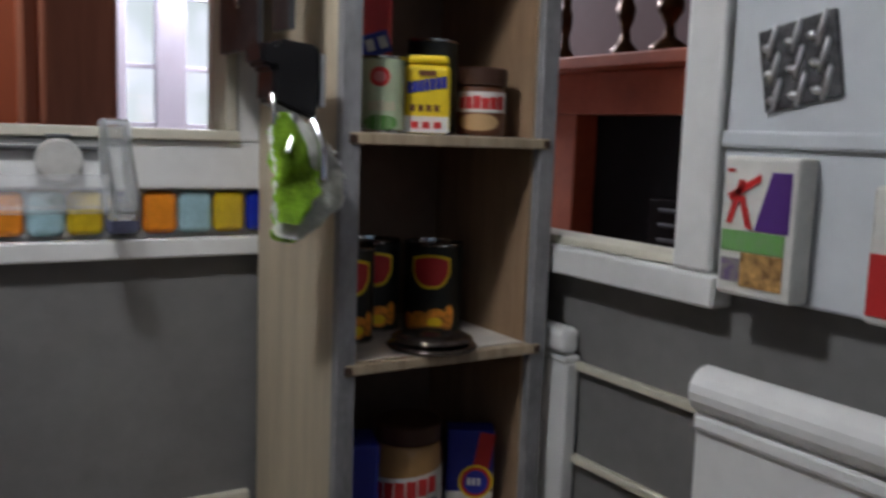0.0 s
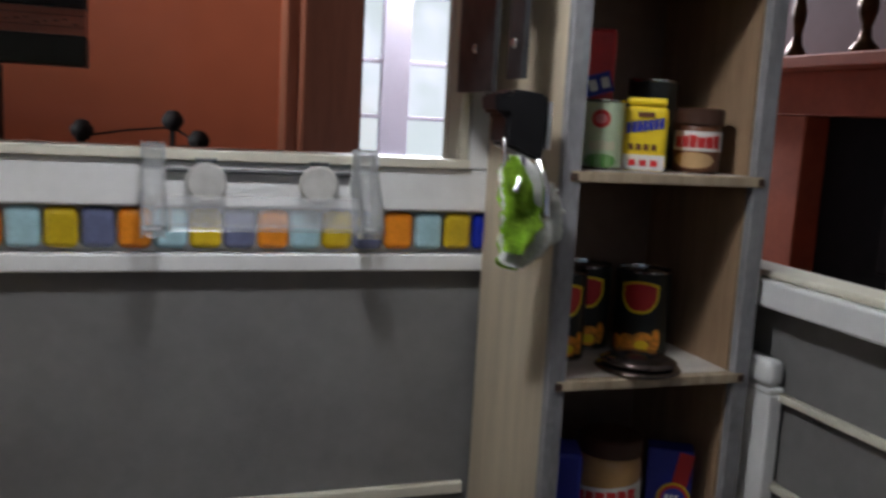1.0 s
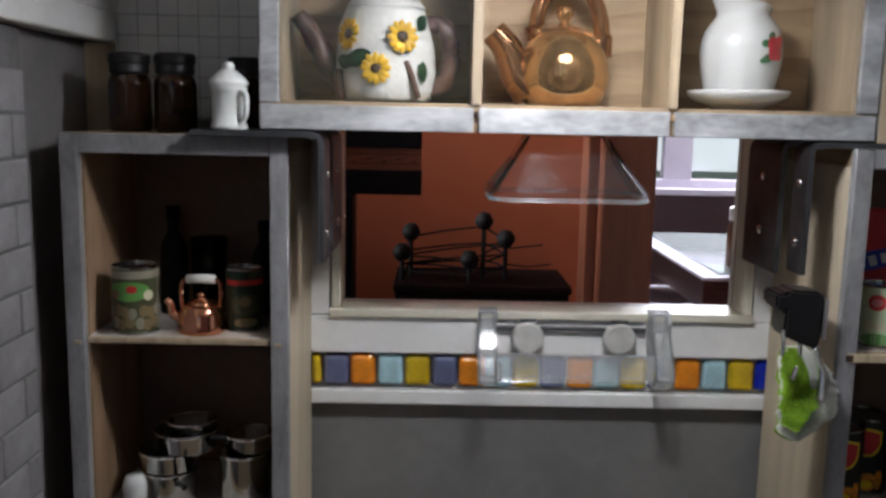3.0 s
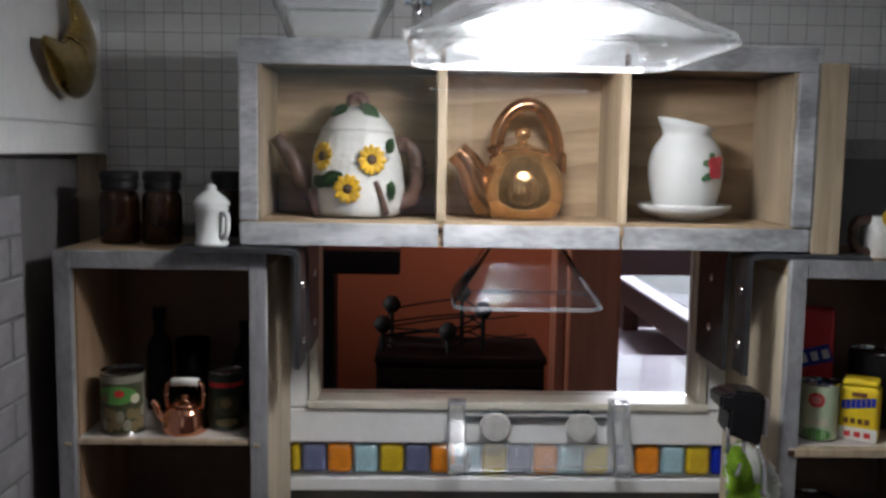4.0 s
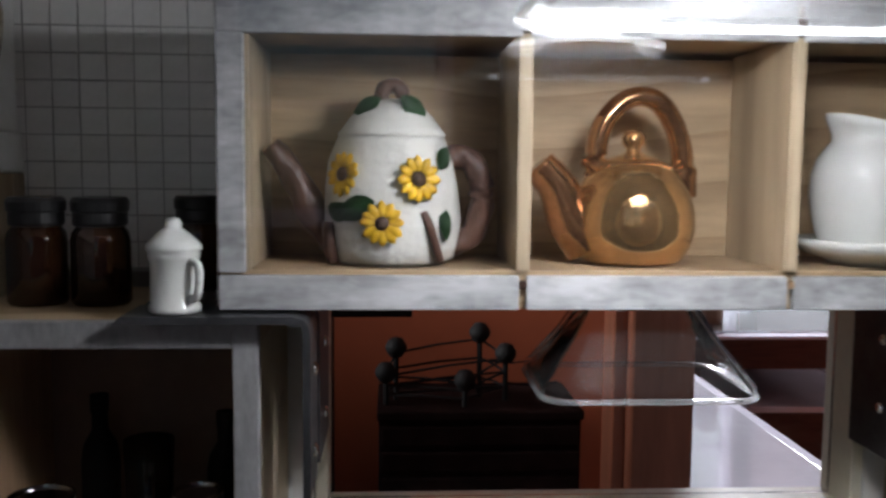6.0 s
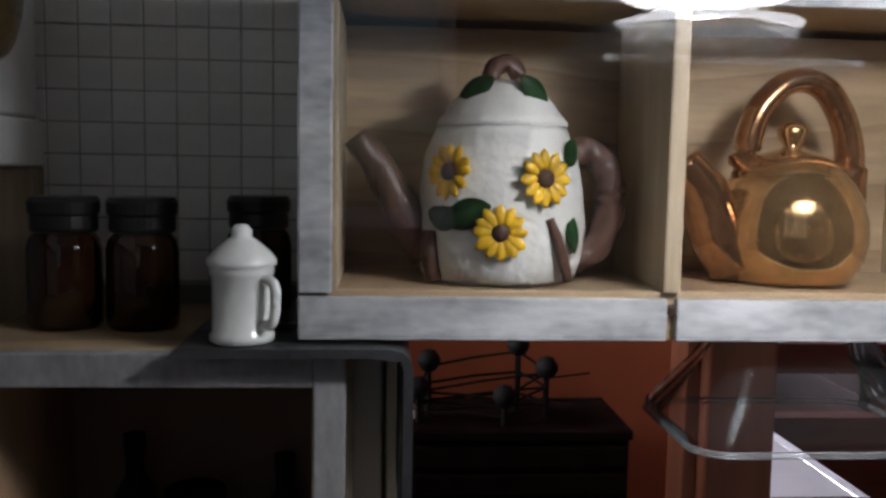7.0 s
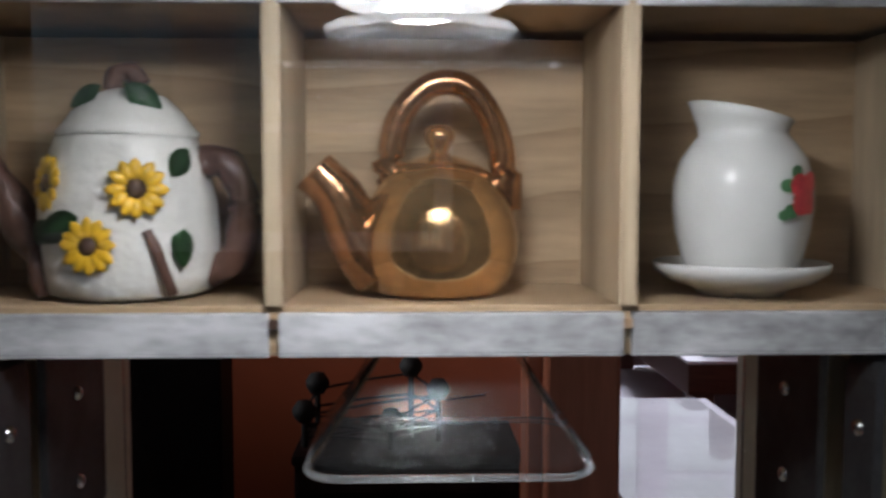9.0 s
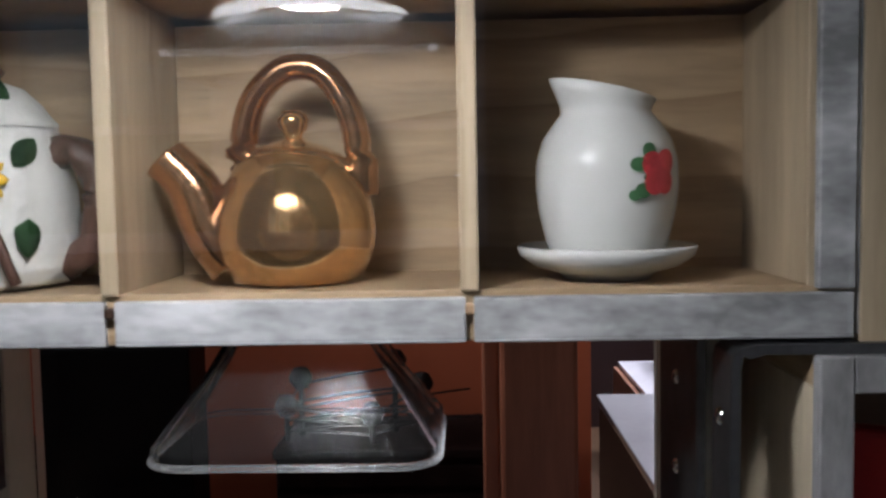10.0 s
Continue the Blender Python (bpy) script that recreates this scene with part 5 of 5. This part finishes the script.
# The west opening is unseen and added for the fill lamp.
wall_with_hole("room_wall_west", "dusky wall of the room with an unseen added opening", ROOMWALL, "x", -1.95, -1.85, -1.8, 4.45, RF, 1.65, (-0.1, 0.9, 0.55, 1.62))
solid("room_wall_east", box(1.75, 1.85, -1.8, 4.45, RF, 1.65), ROOMWALL, "dusky wall of the room", "wall", kind="structure")
wall_with_hole("room_wall_north", "dusky pink wall with the daylit window", ROOMWALL, "y", 4.25, 4.37, -1.85, 1.75, RF, 1.65, (0.92, 1.66, -0.06, 1.45))
# The south opening is unseen, added to go with the fill lamp.
wall_with_hole("room_wall_south", "dusky wall with an unseen added window", ROOMWALL, "y", -1.86, -1.76, -1.85, 1.75, RF, 1.65, (-1.1, 0.1, 0.15, 1.35))
SASH = mat("lilac_white_sash", (0.60, 0.57, 0.65), 0.4, var=0.05, scale=8)


def room_window(name, y, x0, x1, z0, z1, xm, bars, label):
    w = thing(name, label, "window", kind="structure")
    t = 0.045
    part("frame", joined(box(x0, x1, y - 0.03, y + 0.03, z0, z0 + t, 0.004), box(x0, x1, y - 0.03, y + 0.03, z1 - t, z1, 0.004), box(x0, x0 + t, y - 0.03, y + 0.03, z0 + t, z1 - t, 0.004), box(x1 - t, x1, y - 0.03, y + 0.03, z0 + t, z1 - t, 0.004)), SASH, w)
    part("sill", box(x0 - 0.04, x1 + 0.04, y - 0.09, y - 0.032, z0 - 0.03, z0 + 0.002, 0.004), SASH, w)
    part("mullion", box(xm - 0.07, xm + 0.07, y - 0.035, y + 0.03, z0 + t, z1 - t, 0.004), SASH, w)
    for z in bars:
        part("glazing_bar", box(x0 + t, x1 - t, y - 0.012, y + 0.012, z - 0.011, z + 0.011, 0.003), SASH, w)
    p = part("pane", box(x0 + t, x1 - t, y - 0.002, y + 0.002, z0 + t, z1 - t), PANE, w, "clear glass")
    p.visible_shadow = False


room_window("window_3", 4.31, 0.92, 1.66, -0.06, 1.45, 1.17, (0.20, 0.47, 0.80, 1.1), "daylit sash window with pale lilac bars")
# window_4 is unseen and only frames the south fill.
room_window("window_4", -1.81, -1.1, 0.1, 0.15, 1.35, -0.5, (0.45, 0.75, 1.05), "unseen sash window added behind the viewer")

# pale overcast view outside: a flat board that glows in place of daylight
def garden():
    m = mat("glowing_overcast_distance", (0.80, 0.84, 0.95), 1.0, var=0.0)
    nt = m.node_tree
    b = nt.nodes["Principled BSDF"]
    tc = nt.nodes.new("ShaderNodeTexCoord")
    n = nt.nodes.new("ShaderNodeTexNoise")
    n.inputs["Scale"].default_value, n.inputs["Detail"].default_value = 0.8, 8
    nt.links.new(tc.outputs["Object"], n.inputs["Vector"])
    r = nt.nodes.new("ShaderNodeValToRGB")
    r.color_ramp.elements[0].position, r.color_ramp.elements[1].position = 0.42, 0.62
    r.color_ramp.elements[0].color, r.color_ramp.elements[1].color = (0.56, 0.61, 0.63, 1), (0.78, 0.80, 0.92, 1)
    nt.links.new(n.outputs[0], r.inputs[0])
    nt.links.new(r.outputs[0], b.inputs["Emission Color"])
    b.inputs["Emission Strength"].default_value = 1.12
    solid("backdrop", box(-20, 24, 24.0, 24.1, RF - 0.25, 14), m, "glowing board of hazy trees and sky far outside", "backdrop", kind="structure")


garden()

# reddish partition close behind the miniature kitchen
solid("partition_wall", box(-0.230, 0.1190, 0.600, 0.612, RF, 0.56), TERRA, "terracotta painted partition behind the kitchen", "wall", kind="structure")
solid("wooden_post", joined(box(0.0560, 0.0860, 0.400, 0.428, RF, 0.56, 0.0018), box(0.0495, 0.0559, 0.406, 0.426, RF, 0.56, 0.0009)), MAHOG, "reddish wooden post with a moulded edge", "post", kind="structure")
STRIP = mat("printed_terracotta", (0.42, 0.125, 0.065), 0.6, var=0.15, scale=60)
sb = thing("black_stereo_rack", "black stacked units with terracotta strips between them", "rack", at=(-0.120, 0.455, RF))
bo = -RF
for z0, z1, x1, dp in ((0.2884, 0.360, 0.0780, 0.026), (0.2568, 0.2758, 0.0785, 0.026), (0.2290, 0.2438, 0.0788, 0.026), (RF, 0.2286, 0.0380, 0.026)):
    part("unit", box(-0.060, x1, 0.0, dp, z0 + bo, z1 + bo, 0.0008), DARKBOX, sb)
for z0, z1 in ((0.2760, 0.2882), (0.2440, 0.2566)):
    st = part("strip", box(0.018, 0.0784, 0.0012, 0.024, z0 + bo, z1 + bo), STRIP, sb, "terracotta strip")
    part("end_block", box(-0.060, 0.0178, 0.0004, 0.024, z0 + bo, z1 + bo), DARKBOX, sb)
    part("marks", joined(*[box(0.020 + k * 0.0044, 0.0224 + k * 0.0044 - 0.0008 * (k % 2), 0.0006, 0.0010, z0 + bo + 0.0046 + 0.0007 * ((k * 5) % 4), z0 + bo + 0.0052 + 0.0007 * ((k * 5) % 4)) for k in range(13)], *[box(0.019, 0.0780, 0.0006, 0.0010, z0 + bo + h, z0 + bo + h + 0.0003) for h in (0.0034, 0.0090)]), DARKBOX, st, "dark marks")
MATTBLACK = mat("matt_black_slats", (0.020, 0.011, 0.010), 0.9, ior=1.08, var=0.3, scale=60)
chest = thing("dark_chest", "dark slatted chest against the terracotta wall", "chest", at=(0.003, 0.518, RF))
part("body", box(-0.0620, 0.0580, 0.004, 0.070, 0, 0.1565 + bo, 0.001), MATTBLACK, chest)
part("top", box(-0.0630, 0.0592, 0.0, 0.071, 0.1567 + bo, 0.1623 + bo, 0.0012), MATTBLACK, chest)
for k in range(9):
    part("slat", box(-0.0605, 0.0565, 0.0005, 0.0038, 0.1415 - 0.0155 * k + bo, 0.1533 - 0.0155 * k + bo, 0.001), MATTBLACK, chest)


def wire_rack():
    r = thing("iron_rack", "low black iron rack with ball finials on the dark chest", "rack", at=(0.004, 0.533, 0.1625))
    r.scale = (1.08, 1.08, 1.08)
    posts = [(-0.0545, 0.002, 0.0172), (-0.0110, -0.004, 0.0142), (-0.0489, 0.012, 0.0292), (-0.0010, 0.018, 0.0365), (0.0130, 0.010, 0.0260)]
    for x, y, z in posts:
        p = part("post", tube([(x, y, 0.0), (x, y, z * 0.5), (x, y, z)], 0.0015, 8), IRON, r)
        part("finial", moved(lathe([(0, -0.0062), (0.0035, -0.0052), (0.0058, -0.0017), (0.0062, 0.0), (0.0058, 0.0017), (0.0035, 0.0052), (0, 0.0062)], 18), Matrix.Translation((x, y, z + 0.0008))), IRON, p, "ball finial", smooth=True)
    for a, b in ((0, 1), (2, 3), (0, 2), (1, 4), (3, 4), (0, 4)):
        for h in (0.30, 0.62, 0.92):
            (x0, y0, z0), (x1, y1, z1) = posts[a], posts[b]
            part("wire", tube([(x0, y0, z0 * h), ((x0 + x1) / 2, (y0 + y1) / 2, (z0 + z1) * h / 2 + 0.0008), (x1, y1, z1 * h)], 0.0007, 6), IRON, r)
    part("arm", tube([(0.0, 0.018, 0.0210), (0.018, 0.018, 0.0195), (0.038, 0.018, 0.0220)], 0.00055, 6), IRON, r)
    part("arm", tube([(0.0130, 0.010, 0.0100), (0.028, 0.010, 0.0085), (0.043, 0.010, 0.0105)], 0.00055, 6), IRON, r)


wire_rack()


def desk():
    d = thing("desk", "dark walnut desk with a pale glossy top and a glass sheet", "desk", at=(0.86, 2.78, RF))
    t = -0.235 - RF
    x1, y1 = 0.75, 1.12
    part("top", box(0, x1, 0, y1, t - 0.012, t, 0.003), SATINW, d, "pale glossy top")
    part("apron", box(0.005, x1 - 0.005, 0.005, y1 - 0.005, t - 0.11, t - 0.0122, 0.002), DESKW, d)
    part("glass_sheet", box(0.07, x1 - 0.02, 0.06, y1 - 0.03, t + 0.0006, t + 0.007, 0.001), GLASSTOP, d, "glass sheet mirroring the window")
    part("lower_shelf", box(-0.16, x1, 0.02, y1, t - 0.26, t - 0.24, 0.002), SATINW, d, "pale lower shelf")
    part("drawer_front", box(-0.18, -0.161, 0.02, 0.38, t - 0.50, t - 0.262, 0.003), DESKF, d)
    part("drawer_front", box(-0.18, -0.161, 0.39, y1, t - 0.50, t - 0.262, 0.003), DESKF, d)
    for y in (0.20, 0.60):
        part("drawer_knob", moved(lathe([(0.004, 0), (0.004, 0.010), (0.012, 0.014), (0.012, 0.022), (0, 0.026)], 14), pose(-0.18, y, t - 0.36, 0, -90, 0)), CHROME, d, smooth=True)
    part("carcass", box(-0.1605, x1, 0.02, y1, 0.0, t - 0.262, 0.002), DESKW, d)
    part("leg", box(0.02, 0.09, 0.01, 0.08, t - 0.239, t - 0.111, 0.002), DESKW, d)
    part("leg", box(x1 - 0.09, x1 - 0.02, 0.01, 0.08, t - 0.239, t - 0.111, 0.002), DESKW, d)
    part("leg", box(0.02, 0.09, y1 - 0.08, y1 - 0.01, t - 0.239, t - 0.111, 0.002), DESKW, d)
    part("leg", box(x1 - 0.09, x1 - 0.02, y1 - 0.08, y1 - 0.01, t - 0.239, t - 0.111, 0.002), DESKW, d)
    b = thing("bottle", "white-capped brown bottle standing on the desk", "bottle", at=(1.05, 3.00, -0.2276))
    part("body", lathe([(0, 0), (0.042, 0), (0.045, 0.004), (0.045, 0.13), (0.036, 0.152), (0.036, 0.160), (0, 0.160)], 28), L_BRN, b, smooth=True)
    part("cap", lathe([(0.040, 0.158), (0.042, 0.160), (0.042, 0.200), (0.038, 0.205), (0, 0.205)], 28), L_WHT, b, "white cap")
    low = thing("low_cabinet", "low cabinet before the desk, its glossy top white for the reflected window", "cabinet", at=(0.42, 1.65, RF))
    # The white of this top is the window's reflection put into colour.
    part("top", box(0, 0.42, 0, 0.98, 0.523, 0.545, 0.003), MIRRORTOP, low, "glossy top, white in place of the reflected window")
    part("edge", box(0.421, 0.450, 0, 0.98, 0.519, 0.543, 0.003), SATINW, low, "pale edge strip")
    part("body", box(0.006, 0.41, 0.006, 0.97, 0, 0.5228, 0.003), DESKW, low)


desk()


def mantel():
    MANTEL = mat("terracotta_mantel_paint", (0.44, 0.112, 0.055), 0.55, var=0.15, scale=8, bump=0.04)
    HOLLOW = mat("hollow_black", (0.006, 0.006, 0.007), 0.9, var=0.3, scale=20)
    m = thing("fireplace", "terracotta painted mantel round a dark firebox", "fireplace", at=(1.52, 1.54, RF))
    z = 0.40 - RF
    part("mantel_shelf", box(-0.10, 0.24, -0.75, 0.75, z - 0.03, z, 0.004), MANTEL, m)
    part("frieze", box(-0.02, 0.24, -0.68, 0.68, z - 0.135, z - 0.0302, 0.004), MANTEL, m)
    part("pilaster", box(-0.02, 0.24, 0.21, 0.68, 0, z - 0.1352, 0.004), MANTEL, m)
    part("pilaster", box(-0.02, 0.24, -0.68, -0.55, 0, z - 0.1352, 0.004), MANTEL, m)
    # Solid matt block; its black stands for the shade inside the firebox.
    part("firebox", box(0.05, 0.24, -0.549, 0.209, 0, z - 0.1352), HOLLOW, m, "solid black block in place of the dark firebox hollow")
    part("insert", box(0.02, 0.0498, -0.45, -0.02, z - 0.48, z - 0.33, 0.004), DARKBOX, m, "glossy black insert")
    for zz in (-0.36, -0.395, -0.43):
        part("insert_bar", box(0.012, 0.0198, -0.40, -0.06, z + zz, z + zz + 0.010, 0.003), STEEL, m, "dull steel bar")
    for y, s in ((0.04, 0.62), (-0.10, 0.85), (0.26, 0.5)):
        c = thing("candlestick", "turned brass candlestick on the mantel", "candlestick", at=(1.49, 1.54 + y, 0.4003), group="candlesticks on the mantel")
        part("stick", lathe([(0, 0), (0.050 * s, 0), (0.050 * s, 0.014), (0.014, 0.034), (0.011, 0.06), (0.034 * s, 0.09), (0.036 * s, 0.11), (0.012, 0.135), (0.014, 0.18), (0.026, 0.20), (0.012, 0.215), (0.012, 0.30), (0, 0.30)], 20), DARKBRASS, c, smooth=True)
    return m


mantel()

# table that carries the miniature kitchen
tb = thing("table", "plain wooden table under the miniature kitchen", "table", at=(0, 0.1, RF))
part("tabletop", box(-0.5, 0.40, -0.25, 0.200, 0.73, 0.7728, 0.003), MAHOG, tb)
for x in (-0.45, 0.35):
    for y in (-0.2, 0.17):
        part("leg", box(x - 0.03, x + 0.03, y - 0.03, y + 0.03, 0, 0.7298, 0.003), MAHOG, tb)

# ---------- pieces ----------
# mosaic strip
mosaic = solid("mosaic_backing", box(-0.0835, 0.1085, WY - 0.0012, WY - 0.0002, 0.1646, 0.1802), MOSAICGROUT, "strip of coloured glass mosaic tiles", "tiles", kind="structure")
tile_me = {}
pitch = 0.01121
for i, key in enumerate("ypolypolypolypolyb"):
    x0 = -0.0784 + (i - 1) * pitch
    x1 = x0 + pitch - 0.0006
    a, b = max(x0, -0.0833), min(x1, 0.1083)
    full = (a == x0 and b == x1)
    if full and key in tile_me:
        me = tile_me[key]
    else:
        me = mesh_of("tile", box(0, b - a, WY - 0.0050, WY - 0.0012, 0.1660, 0.1795, 0.0023, 4), TILE_MATS[key])
        if full:
            tile_me[key] = me
    ob = new("tile", me)
    ob.location.x = a
    ob.parent = mosaic

# white square wall tiles
tile_wall = solid("tile_wall", box(-0.1694, 0.190, WY - 0.0010, WY - 0.0002, 0.3055, TOPZ), GROUT, "wall of small white square tiles with grey joints", "wall", kind="structure")
part("lower_backing", box(-0.1694, -0.0840, WY - 0.0010, WY - 0.0002, 0.273, 0.3053), GROUT, tile_wall)
P = 0.0079
rng = random.Random(4)
sq = mesh_of("wall_tile", box(0.0002, P - 0.00025, -0.0005, 0, 0.0002, P - 0.00025, 0.0001, 1), WTILE)
rest = []
for i in range(45):
    for k in range(20):
        x, z = -0.1670 + i * P, 0.2741 + k * P
        if z + P > TOPZ:
            continue
        if (x > -0.092 and z < 0.306) or x + P > 0.19:
            continue
        if x < -0.083:
            o = new("wall_tile", sq)
            o.location = (x, WY - 0.0010, z)
            o.parent = tile_wall
        else:
            rest.append((x, z))
vs, fs = [], []
for x, z in rest:
    n = len(vs)
    y = WY - 0.0015
    vs += [(x + 0.0002, y, z + 0.0002), (x + P - 0.00025, y, z + 0.0002), (x + P - 0.00025, y, z + P - 0.00025), (x + 0.0002, y, z + P - 0.00025)]
    vs += [(px, WY - 0.0010, pz) for px, _, pz in vs[n:n + 4]]
    fs += [(n, n + 1, n + 2, n + 3), (n, n + 4, n + 5, n + 1), (n + 1, n + 5, n + 6, n + 2), (n + 2, n + 6, n + 7, n + 3), (n + 3, n + 7, n + 4, n)]
me = bpy.data.meshes.new("far_wall_tiles")
me.from_pydata(vs, [], fs)
me.materials.append(WTILE)
far = new("far_wall_tiles", me)
far.parent = tile_wall
far["kind"] = "stuff"

# pale brick facing on the west wall
brick_wall = solid("brick_facing", box(-0.1694, -0.1655, -0.03, 0.2105, FLOOR, 0.3020), MORTAR, "pale grey brick facing with dark joints", "wall", kind="structure")
BL, BH = 0.0330, 0.0140
bricks = [mesh_of("brick", box(0.0, 0.0011, 0.0005, BL - 0.0005, 0.0005, BH - 0.0005, 0.0004, 1), BRICK)]
for k in range(33):
    z = FLOOR + k * BH
    if z + BH > 0.3020:
        continue
    for i in range(-1, 10):
        y0 = -0.03 + i * BL + (BL / 2 if k % 2 else 0)
        a, b = max(y0, -0.03), min(y0 + BL, 0.2105)
        if b - a < 0.003 or z < 0.05:
            continue
        if a == y0 and b == y0 + BL:
            o = new("brick", bricks[0])
            o.location = (-0.1655, y0, z)
        else:
            o = new("brick", mesh_of("brick", box(0.0, 0.0011, 0.0005, b - a - 0.0005, 0.0005, BH - 0.0005, 0.0004, 1), BRICK))
            o.location = (-0.1655, a, z)
        o.parent = brick_wall
